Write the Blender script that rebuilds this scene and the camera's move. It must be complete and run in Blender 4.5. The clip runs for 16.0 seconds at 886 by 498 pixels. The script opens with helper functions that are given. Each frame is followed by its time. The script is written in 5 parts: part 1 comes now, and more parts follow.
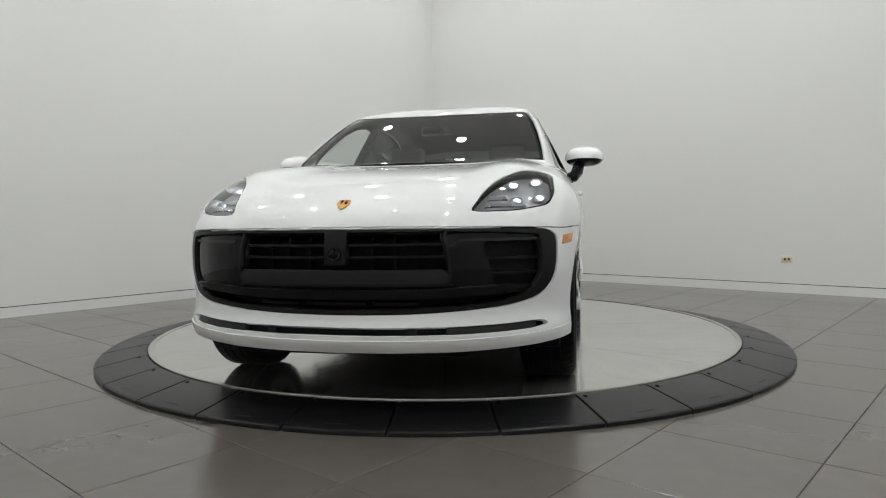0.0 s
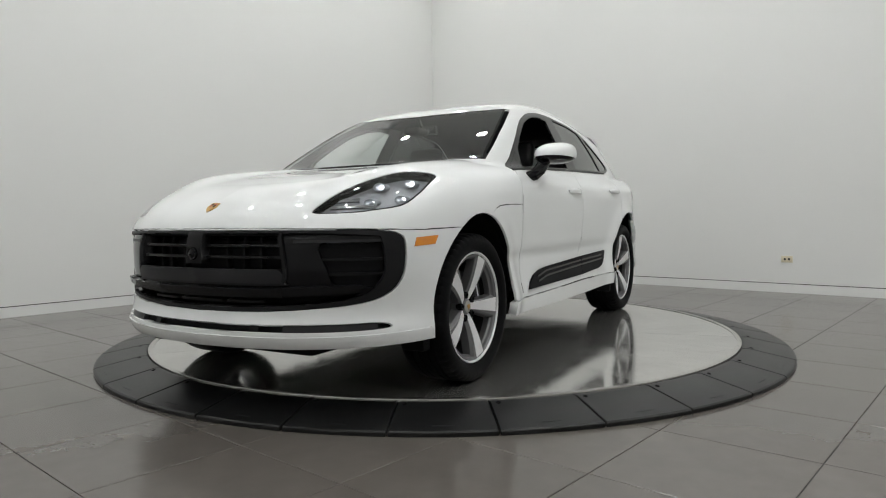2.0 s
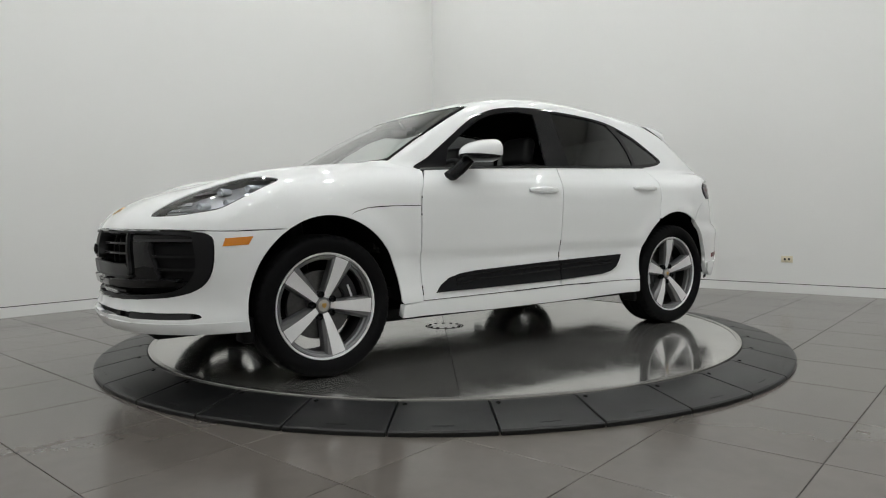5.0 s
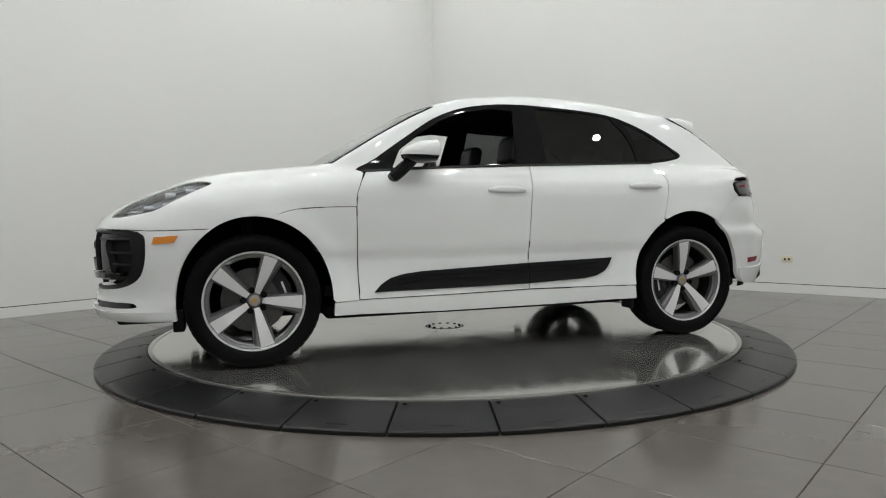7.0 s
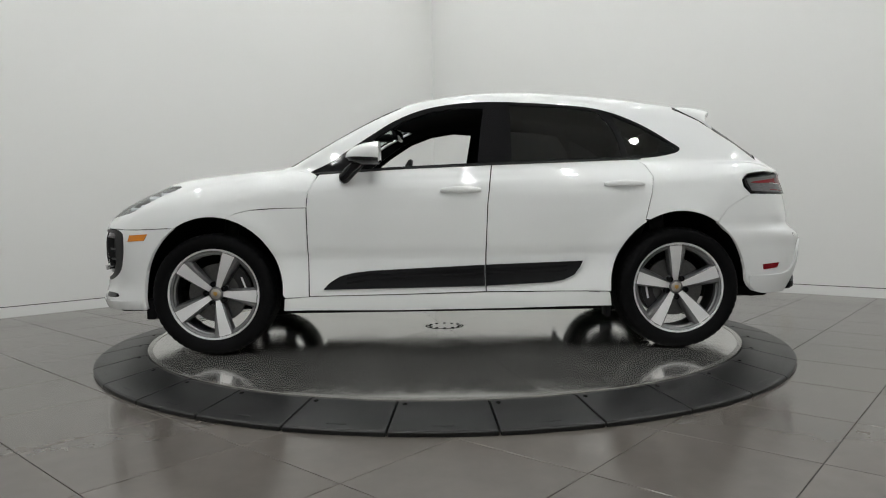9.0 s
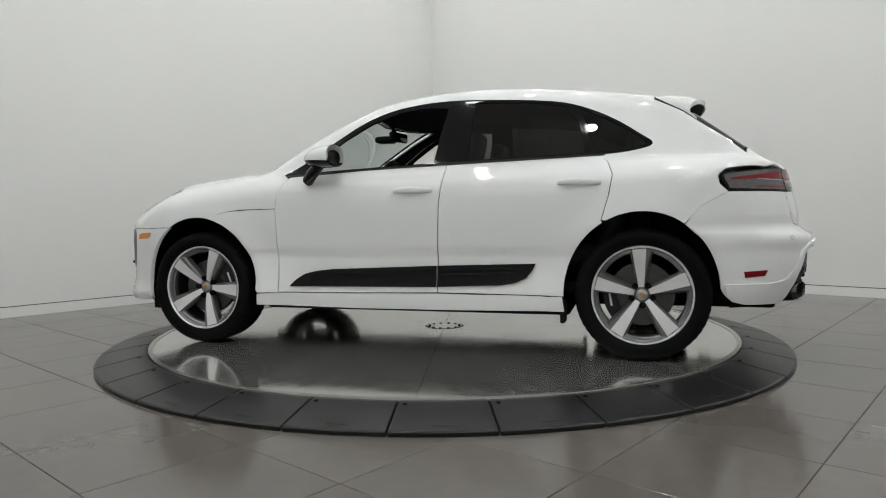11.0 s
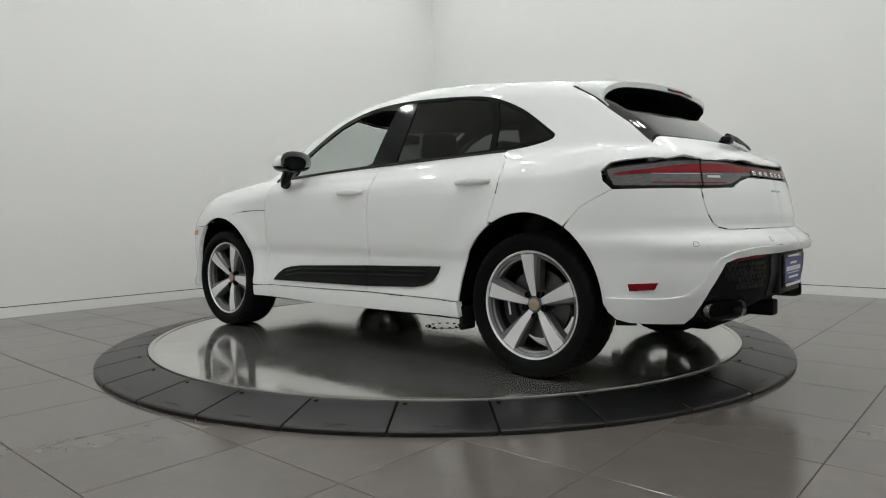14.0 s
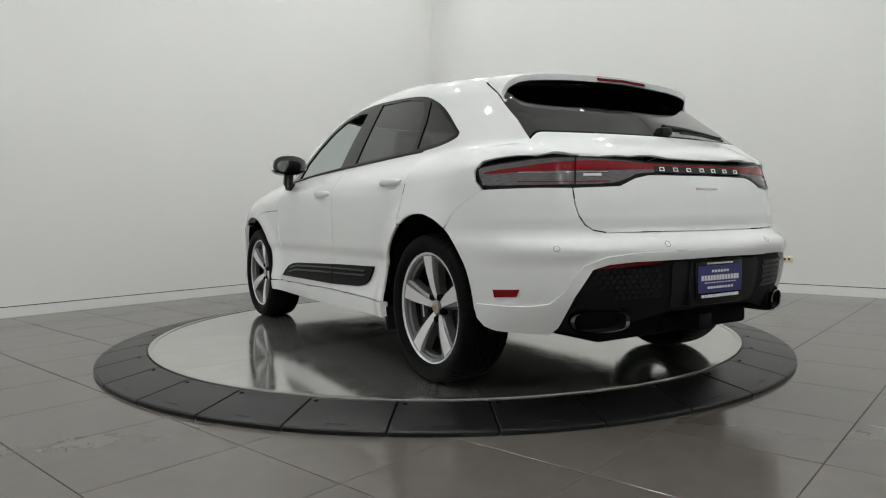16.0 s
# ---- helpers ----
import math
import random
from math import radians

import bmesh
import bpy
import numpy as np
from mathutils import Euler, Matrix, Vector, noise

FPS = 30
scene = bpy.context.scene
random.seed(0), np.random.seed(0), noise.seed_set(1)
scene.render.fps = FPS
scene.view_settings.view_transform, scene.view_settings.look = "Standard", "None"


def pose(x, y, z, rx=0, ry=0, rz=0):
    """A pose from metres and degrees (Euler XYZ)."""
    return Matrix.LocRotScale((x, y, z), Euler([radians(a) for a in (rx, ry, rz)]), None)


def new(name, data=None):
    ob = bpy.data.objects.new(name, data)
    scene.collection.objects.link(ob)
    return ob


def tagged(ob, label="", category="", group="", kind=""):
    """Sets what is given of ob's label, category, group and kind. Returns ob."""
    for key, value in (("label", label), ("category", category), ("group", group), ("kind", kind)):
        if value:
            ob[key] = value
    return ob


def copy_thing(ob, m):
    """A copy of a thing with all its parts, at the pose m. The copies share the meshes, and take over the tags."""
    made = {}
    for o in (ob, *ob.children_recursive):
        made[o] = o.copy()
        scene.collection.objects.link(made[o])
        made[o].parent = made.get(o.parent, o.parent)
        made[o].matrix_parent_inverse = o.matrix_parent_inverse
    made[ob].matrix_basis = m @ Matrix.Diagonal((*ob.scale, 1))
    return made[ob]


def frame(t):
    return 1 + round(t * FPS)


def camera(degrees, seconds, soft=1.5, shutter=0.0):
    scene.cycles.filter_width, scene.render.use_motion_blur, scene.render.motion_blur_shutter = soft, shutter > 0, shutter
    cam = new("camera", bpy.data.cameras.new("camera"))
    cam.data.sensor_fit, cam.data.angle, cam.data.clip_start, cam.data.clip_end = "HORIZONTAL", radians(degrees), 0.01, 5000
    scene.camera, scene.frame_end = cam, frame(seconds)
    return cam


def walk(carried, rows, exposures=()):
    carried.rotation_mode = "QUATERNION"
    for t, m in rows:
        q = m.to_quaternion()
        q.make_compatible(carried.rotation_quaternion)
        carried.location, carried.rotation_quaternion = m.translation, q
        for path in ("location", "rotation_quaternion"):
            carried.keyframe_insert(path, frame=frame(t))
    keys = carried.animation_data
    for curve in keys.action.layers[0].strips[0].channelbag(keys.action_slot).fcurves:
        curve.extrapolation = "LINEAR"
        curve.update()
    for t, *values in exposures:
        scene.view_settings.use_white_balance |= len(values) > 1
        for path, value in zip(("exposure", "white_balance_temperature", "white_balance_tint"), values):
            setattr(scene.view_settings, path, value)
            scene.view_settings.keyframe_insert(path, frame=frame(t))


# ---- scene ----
cam = camera(67.01, 16.0, soft=1.1)
EYE = (0.0, -4.981, 0.883)
VIEW = Matrix.Translation(EYE) @ Euler((radians(90 - 2.723), 0, radians(0.04))).to_matrix().to_4x4() @ pose(0, 0, 0, 0, 0, -0.778)
walk(cam, [(0.0, VIEW), (16.0, VIEW)])

# ---- light: a closed white room lit by its own ceiling panels ----
world = bpy.data.worlds.new("world")
scene.world = world
world.use_nodes = True
world.node_tree.nodes["Background"].inputs[0].default_value = (0.9, 0.95, 1.0, 1)
world.node_tree.nodes["Background"].inputs[1].default_value = 0.05
scene.view_settings.exposure = 0.0
LAMP_POWER = 198.0
CEIL = 5.0


# ---- materials ----
def mat(name, color=(0.8, 0.8, 0.8), rough=0.5, metal=0.0, coat=0.0, spec=0.5, emit=None, power=0.0, alpha=1.0, trans=0.0, ior=1.45):
    m = bpy.data.materials.new(name)
    m.use_nodes = True
    b = m.node_tree.nodes["Principled BSDF"]
    b.inputs["Base Color"].default_value = (*color, 1)
    b.inputs["Roughness"].default_value = rough
    b.inputs["Metallic"].default_value = metal
    b.inputs["Coat Weight"].default_value = coat
    b.inputs["Coat Roughness"].default_value = 0.03
    b.inputs["Specular IOR Level"].default_value = spec
    b.inputs["Transmission Weight"].default_value = trans
    b.inputs["IOR"].default_value = ior
    if emit:
        b.inputs["Emission Color"].default_value = (*emit, 1)
        b.inputs["Emission Strength"].default_value = power
    return m


def node(m, kind, **inputs):
    n = m.node_tree.nodes.new(kind)
    for k, v in inputs.items():
        n.inputs[k.replace("_", " ")].default_value = v
    return n


def link(m, a, b):
    m.node_tree.links.new(a, b)


def grain(m, scale=20.0, detail=4.0, dark=0.85, light=1.1, rough=(0.0, 0.0), bump=0.0, stretch=(1, 1, 1), big=0.0):
    """Two scales of noise on the colour, the roughness and the relief."""
    b = m.node_tree.nodes["Principled BSDF"]
    base = tuple(b.inputs["Base Color"].default_value)
    co = m.node_tree.nodes.new("ShaderNodeTexCoord")
    mp = m.node_tree.nodes.new("ShaderNodeMapping")
    mp.inputs["Scale"].default_value = stretch
    link(m, co.outputs["Object"], mp.inputs["Vector"])
    n = node(m, "ShaderNodeTexNoise", Scale=scale, Detail=detail, Roughness=0.6)
    link(m, mp.outputs["Vector"], n.inputs["Vector"])
    fac = n.outputs["Fac"]
    if big:
        n2 = node(m, "ShaderNodeTexNoise", Scale=big, Detail=3.0)
        link(m, co.outputs["Object"], n2.inputs["Vector"])
        mx = m.node_tree.nodes.new("ShaderNodeMath")
        mx.operation = "MULTIPLY_ADD"
        mx.inputs[1].default_value = 0.5
        link(m, n2.outputs["Fac"], mx.inputs[0])
        half = m.node_tree.nodes.new("ShaderNodeMath")
        half.operation = "MULTIPLY"
        half.inputs[1].default_value = 0.5
        link(m, fac, half.inputs[0])
        link(m, half.outputs[0], mx.inputs[2])
        fac = mx.outputs[0]
    ramp = m.node_tree.nodes.new("ShaderNodeMapRange")
    ramp.inputs["From Min"].default_value, ramp.inputs["From Max"].default_value = 0.3, 0.7
    ramp.inputs["To Min"].default_value, ramp.inputs["To Max"].default_value = dark, light
    link(m, fac, ramp.inputs["Value"])
    mul = m.node_tree.nodes.new("ShaderNodeMix")
    mul.data_type, mul.blend_type = "RGBA", "MULTIPLY"
    mul.inputs["Factor"].default_value = 1.0
    mul.inputs["A"].default_value = base
    mul.inputs[6].default_value = base
    link(m, ramp.outputs["Result"], mul.inputs[7])
    link(m, mul.outputs[2], b.inputs["Base Color"])
    if rough[1]:
        r = m.node_tree.nodes.new("ShaderNodeMapRange")
        r.inputs["From Min"].default_value, r.inputs["From Max"].default_value = 0.3, 0.7
        r.inputs["To Min"].default_value, r.inputs["To Max"].default_value = rough
        link(m, fac, r.inputs["Value"])
        link(m, r.outputs["Result"], b.inputs["Roughness"])
    if bump:
        bp = node(m, "ShaderNodeBump", Strength=1.0, Distance=bump)
        link(m, n.outputs["Fac"], bp.inputs["Height"])
        link(m, bp.outputs["Normal"], b.inputs["Normal"])
    return m


WALL = grain(mat("wall_paint", (0.80, 0.805, 0.79), 0.6), 180, 3, 0.985, 1.015, bump=0.0004, big=0.5)
TILE = grain(mat("floor_tile", (0.118, 0.106, 0.095), 0.2, spec=0.7), 9, 3, 0.92, 1.08, rough=(0.15, 0.18), bump=0.0, big=2.5)
GROUT = grain(mat("grout", (0.05, 0.046, 0.042), 0.9), 60)
RUBBER_RING = grain(mat("ramp_rubber", (0.011, 0.0112, 0.0115), 0.4, spec=0.3), 250, 3, 0.8, 1.2, rough=(0.26, 0.38), bump=0.0003, big=3)
STEEL = grain(mat("brushed_steel", (0.74, 0.73, 0.70), 0.2, metal=0.9, spec=0.3), 5.0, 5, 0.78, 1.08, rough=(0.05, 0.17), stretch=(1, 3, 1), big=2.2)
STEEL_EDGE = mat("disc_trim_steel", (0.62, 0.61, 0.58), 0.25, metal=1.0)
PAINT = grain(mat("white_car_paint", (0.79, 0.805, 0.805), 0.55, coat=1.0, spec=0.15), 900, 2, 0.99, 1.01)
# Tone of the unseen walls, picked to fill light on the car's sides.
FILL_WALL = grain(mat("fill_wall_paint", (0.74, 0.74, 0.725), 0.7), 180, 3, 0.97, 1.03, big=0.5)
GAP = mat("dark_underbody_and_gaps", (0.008, 0.008, 0.008), 0.8, spec=0.1)
BLACK_GLOSS = mat("gloss_black_trim", (0.006, 0.006, 0.007), 0.06, spec=0.26)
BLACK_SATIN = grain(mat("satin_black_plastic", (0.010, 0.010, 0.011), 0.38, spec=0.2), 400, 2, 0.9, 1.1)
BLACK_MATT = grain(mat("matt_black_plastic", (0.008, 0.008, 0.009), 0.6, spec=0.14), 300, 2, 0.85, 1.15, bump=0.0002)
GREY_SATIN = mat("dark_grey_plastic", (0.022, 0.022, 0.024), 0.35, spec=0.25)
TYRE = grain(mat("tyre_rubber", (0.0045, 0.0045, 0.005), 0.62, spec=0.08), 120, 3, 0.8, 1.2, rough=(0.5, 0.68), bump=0.0003)
RIM_FACE = grain(mat("machined_alloy", (0.80, 0.80, 0.81), 0.36, metal=0.4), 300, 2, 0.95, 1.05)
RIM_DARK = mat("dark_grey_alloy", (0.19, 0.19, 0.195), 0.32, metal=0.7)
# Darker than the other rim alloy: shade behind the spokes put into the colour.
BARREL = mat("shaded_alloy_barrel", (0.03, 0.03, 0.031), 0.45, metal=0.5)
DARK_CHROME = mat("dark_chrome", (0.13, 0.13, 0.135), 0.16, metal=1.0)
CHROME = mat("chrome", (0.75, 0.75, 0.76), 0.08, metal=1.0)
DISC_IRON = grain(mat("brake_iron", (0.10, 0.10, 0.10), 0.4, metal=1.0), 80, 3, 0.85, 1.1)
LEATHER = grain(mat("black_leather", (0.018, 0.018, 0.019), 0.5), 200, 4, 0.8, 1.2, bump=0.0006)
GOLD = mat("gold_enamel", (0.55, 0.33, 0.09), 0.3, metal=0.8)
RED_ENAMEL = mat("red_enamel", (0.35, 0.02, 0.02), 0.3)
AMBER = mat("amber_lens", (0.70, 0.23, 0.012), 0.2, coat=0.6)
RED_LENS = mat("red_lens", (0.20, 0.004, 0.009), 0.12, spec=0.35)
SMOKE_LENS = grain(mat("smoked_lens", (0.12, 0.115, 0.12), 0.12, spec=0.5), 30, 3, 0.7, 1.25, stretch=(1, 1, 8))
LAMP_ON = mat("daytime_light", (1, 1, 1), 0.3, emit=(0.95, 0.98, 1.0), power=9.0)
BLUE_PLATE = mat("blue_plate", (0.03, 0.035, 0.16), 0.4)
LETTER = mat("white_letter", (0.75, 0.75, 0.78), 0.4)
IVORY = mat("ivory_plastic", (0.72, 0.66, 0.50), 0.4)


def glass(name, tint, rough=0.0, face=0.048):
    m = bpy.data.materials.new(name)
    m.use_nodes = True
    nt = m.node_tree
    nt.nodes.remove(nt.nodes["Principled BSDF"])
    tr = node(m, "ShaderNodeBsdfTransparent", Color=(*tint, 1))
    gl = node(m, "ShaderNodeBsdfGlossy", Color=(1, 1, 1, 1), Roughness=rough)
    lw = node(m, "ShaderNodeLayerWeight", Blend=0.5)
    pw = nt.nodes.new("ShaderNodeMath")
    pw.operation = "POWER"
    pw.inputs[1].default_value = 5.0
    link(m, lw.outputs["Facing"], pw.inputs[0])
    fr = nt.nodes.new("ShaderNodeMath")
    fr.operation = "MULTIPLY_ADD"
    fr.inputs[1].default_value, fr.inputs[2].default_value = 1.0 - face, face
    link(m, pw.outputs[0], fr.inputs[0])
    mx = nt.nodes.new("ShaderNodeMixShader")
    link(m, fr.outputs[0], mx.inputs[0])
    link(m, tr.outputs[0], mx.inputs[1])
    link(m, gl.outputs[0], mx.inputs[2])
    link(m, mx.outputs[0], nt.nodes["Material Output"].inputs["Surface"])
    return m


GLASS_CLEAR = glass("clear_glass", (0.70, 0.76, 0.74), face=0.11)
GLASS_TINT = glass("privacy_glass", (0.10, 0.105, 0.105))
GLASS_REAR = glass("rear_privacy_glass", (0.10, 0.105, 0.105), face=0.17)
GLASS_LAMP = glass("lamp_lens", (0.86, 0.88, 0.9))


# ---- mesh helpers ----
def mesh_of(bm, material, smooth=True, sharp=35):
    me = bpy.data.meshes.new("mesh")
    for f in bm.faces:
        f.smooth = smooth
    if smooth:
        for e in bm.edges:
            if len(e.link_faces) == 2 and e.calc_face_angle(0) > radians(sharp):
                e.smooth = False
    bm.to_mesh(me)
    bm.free()
    me.materials.append(material)
    return me


OFF = Vector((0.0045, -0.04, 0.0))


def part(name, bm, material, parent, label="", smooth=True, at=None):
    """Links a bmesh (or a mesh) as one mesh object under a thing or a part."""
    me = bm if isinstance(bm, bpy.types.Mesh) else mesh_of(bm, material, smooth)
    ob = new(name, me)
    ob.parent = parent
    if at is not None:
        ob.matrix_basis = at
    if label:
        ob["label"] = label
    return ob


def box(bm, x0, x1, y0, y1, z0, z1, bevel=0.0, seg=2):
    r = bmesh.ops.create_cube(bm, size=1.0)
    vs = r["verts"]
    for v in vs:
        v.co = Vector(((x0 + x1) / 2 + v.co.x * (x1 - x0), (y0 + y1) / 2 + v.co.y * (y1 - y0), (z0 + z1) / 2 + v.co.z * (z1 - z0)))
    if bevel:
        es = list({e for v in vs for e in v.link_edges})
        bmesh.ops.bevel(bm, geom=es, offset=bevel, segments=seg, affect="EDGES", profile=0.5)
    return bm


def lathe(bm, prof, n=48, axis="z", closed=False):
    """Spins (radius, height) pairs round an axis."""
    rings = []
    for r, h in prof:
        ring = []
        for i in range(n):
            a = 2 * math.pi * i / n
            c, s = r * math.cos(a), r * math.sin(a)
            ring.append(bm.verts.new({"z": (c, s, h), "y": (c, h, s), "x": (h, c, s)}[axis]))
        rings.append(ring)
    pairs = list(zip(rings, rings[1:])) + ([(rings[-1], rings[0])] if closed else [])
    for a, b in pairs:
        for i in range(n):
            bm.faces.new((a[i], a[(i + 1) % n], b[(i + 1) % n], b[i]))
    return rings


def fix(bm):
    bmesh.ops.recalc_face_normals(bm, faces=bm.faces)
    return bm


def tube(bm, pts, rad, n=10, cap=True):
    """A round bar along points; rad is a number or one per point."""
    pts = [Vector(p) for p in pts]
    rads = rad if isinstance(rad, (list, tuple)) else [rad] * len(pts)
    rings = []
    for i, p in enumerate(pts):
        d = (pts[min(i + 1, len(pts) - 1)] - pts[max(i - 1, 0)]).normalized()
        up = Vector((0, 0, 1)) if abs(d.z) < 0.9 else Vector((1, 0, 0))
        a = d.cross(up).normalized()
        b = d.cross(a)
        rings.append([bm.verts.new(p + (a * math.cos(2 * math.pi * k / n) + b * math.sin(2 * math.pi * k / n)) * rads[i]) for k in range(n)])
    for r, s in zip(rings, rings[1:]):
        for k in range(n):
            bm.faces.new((r[k], r[(k + 1) % n], s[(k + 1) % n], s[k]))
    if cap:
        bm.faces.new(rings[0])
        bm.faces.new(rings[-1])
    return fix(bm)


def prism(bm, poly, z0, z1, axis="z"):
    """A flat outline pushed to a thickness along an axis."""
    def put(p, h):
        return {"z": (p[0], p[1], h), "y": (p[0], h, p[1]), "x": (h, p[0], p[1])}[axis]
    a = [bm.verts.new(put(p, z0)) for p in poly]
    b = [bm.verts.new(put(p, z1)) for p in poly]
    n = len(poly)
    for i in range(n):
        bm.faces.new((a[i], a[(i + 1) % n], b[(i + 1) % n], b[i]))
    bm.faces.new(a)
    bm.faces.new(b)
    return fix(bm)


# ---- the room ----
TURN = radians(-41.0)
ACROSS = Vector((math.cos(TURN), math.sin(TURN), 0))        # along the wall behind the table
DEEP = Vector((-math.sin(TURN), math.cos(TURN), 0))         # towards it
ROOM = Matrix(((ACROSS.x, DEEP.x, 0, 0), (ACROSS.y, DEEP.y, 0, 0), (0, 0, 1, 0), (0, 0, 0, 1)))
M0, M1, N0, N1 = -3.89, 6.6, -6.6, 4.27
PITCH, TM, TN = 0.5955, 1.560, -1.742


def room_box(name, x0, x1, y0, y1, z0, z1, material, label, category):
    bm = bmesh.new()
    box(bm, x0, x1, y0, y1, z0, z1)
    ob = new(name, mesh_of(bm, material, False))
    ob.matrix_basis = ROOM
    return tagged(ob, label, category, kind="structure")


floor = room_box("floor", M0 - 0.2, M1 + 0.2, N0 - 0.2, N1 + 0.2, -0.2, -0.005, GROUT, "dark grout bed under large grey floor tiles", "floor")
room_box("ceiling", M0 - 0.2, M1 + 0.2, N0 - 0.2, N1 + 0.2, CEIL, CEIL + 0.2, WALL, "plain white painted ceiling with light panels", "ceiling")
wall_l = room_box("wall_west", M0 - 0.2, M0, N0, N1, -0.005, CEIL, WALL, "smooth white painted showroom wall with white skirting", "wall")
wall_r = room_box("wall_north", M0 - 0.2, M1 + 0.2, N1, N1 + 0.2, -0.005, CEIL, WALL, "smooth white painted showroom wall with white skirting", "wall")
# Two unseen walls added behind the viewpoint; their bounce lights the car's sides.
room_box("wall_south", M0 - 0.2, M1 + 0.2, N0 - 0.2, N0, -0.005, CEIL, FILL_WALL, "unseen off-white wall, added and toned to fill light on the car", "wall")
room_box("wall_east", M1, M1 + 0.2, N0, N1, -0.005, CEIL, FILL_WALL, "unseen off-white wall, added and toned to fill light on the car", "wall")
for nm, dims in (("baseboard_west", (M0, M0 + 0.012, N0, N1 - 0.012)), ("baseboard_north", (M0, M1, N1 - 0.012, N1))):
    room_box(nm, *dims, 0.0, 0.096, WALL, "white skirting board with a dark shadow line above", "skirting board")
# Thin near-black strips stand in for the shadow line on top of the skirting.
room_box("shadow_line_west", M0, M0 + 0.004, N0, N1 - 0.004, 0.096, 0.103, GAP, "thin dark strip coloured as the shadow line above the skirting", "trim")
room_box("shadow_line_north", M0, M1, N1 - 0.004, N1, 0.096, 0.103, GAP, "thin dark strip coloured as the shadow line above the skirting", "trim")


def light_panel(m, n, r=0.08):
    bm = bmesh.new()
    lathe(bm, [(0.0, 0.0), (r + 0.03, 0.0), (r + 0.028, -0.018), (r + 0.004, -0.03), (r, -0.012), (0.0, -0.012)], 36)
    root = new("ceiling_light", mesh_of(fix(bm), WALL))
    bm = bmesh.new()
    lathe(bm, [(0.0, -0.012), (r - 0.003, -0.012), (r - 0.004, -0.022), (0.0, -0.024)], 36)
    part("diffuser", fix(bm), PANEL_ON, root, "glowing white diffuser")
    root.matrix_basis = ROOM @ pose(m, n, CEIL)
    return tagged(root, "round white ceiling downlight, switched on", "ceiling light", "ceiling lights")


PANEL_ON = mat("panel_light", (1, 1, 1), 0.5, emit=(0.990, 1.0, 0.992), power=LAMP_POWER)
first = light_panel(-3.0, 3.3)
for i in range(6):
    for j in range(6):
        if i or j:
            copy_thing(first, ROOM @ pose(-3.0 + 1.75 * i, 3.3 - 1.75 * j, CEIL))

# ---- turntable ----
DISC_Z, R_IN, R_OUT = 0.07, 2.04, 2.335
ramp = new("turntable_ramp_ring")
tagged(ramp, "black rubber ramp ring of bolted segments round the turntable", "ramp ring")
seg_n, da = 32, 2 * math.pi / 32
def ramp_segment():
    bm = bmesh.new()
    gap = 0.0045
    prof = [(R_IN, 0.0), (R_IN, DISC_Z - 0.004), (R_IN + 0.03, DISC_Z), (R_OUT - 0.010, 0.024), (R_OUT, 0.018), (R_OUT, 0.0)]
    cols = []
    for k in range(5):
        row = []
        for r, z in prof:
            a = -da / 2 + da * k / 4
            a += (gap / r) * (1 if k == 0 else -1 if k == 4 else 0)
            row.append(bm.verts.new((r * math.cos(a), r * math.sin(a), z)))
        cols.append(row)
    n = len(prof)
    for a, b in zip(cols, cols[1:]):
        for i in range(n):
            bm.faces.new((a[i], a[(i + 1) % n], b[(i + 1) % n], b[i]))
    bm.faces.new(cols[0])
    bm.faces.new(cols[-1])
    fix(bm)
    bmesh.ops.bevel(bm, geom=[e for e in bm.edges if len(e.link_faces) == 2 and e.calc_face_angle(0) > 0.9], offset=0.002, segments=1, affect="EDGES")
    return mesh_of(bm, RUBBER_RING, True, 20)


SEG = ramp_segment()
bm = bmesh.new()
lathe(bm, [(0.0, 0.0), (0.011, 0.0), (0.011, 0.003), (0.0055, 0.004), (0.005, 0.001), (0.0, 0.001)], 14)
BOLT = mesh_of(fix(bm), GAP, True)
bm = bmesh.new()
box(bm, -0.003, 0.003, -0.045, 0.045, 0, 0.0012, 0.001, 1)
BAR = mesh_of(bm, GREY_SATIN, False)
A0 = radians(-140.9)
for k in range(seg_n):
    s = new("ramp_segment", SEG)
    s.parent = ramp
    s.matrix_basis = Matrix.Rotation(A0 + (k + 0.5) * da, 4, "Z")
    b = new("bolt", BOLT)
    b.parent = s
    b.matrix_basis = Matrix.Rotation(-da / 2 + 0.03 / R_IN * 1.2, 4, "Z") @ pose(R_IN + 0.05, 0, DISC_Z - 0.005, 0, 10, 0)
    b = new("moulded_mark", BAR)
    b.parent = s
    b.matrix_basis = pose(R_OUT - 0.05, 0, 0.0318, 0, 10, 0)

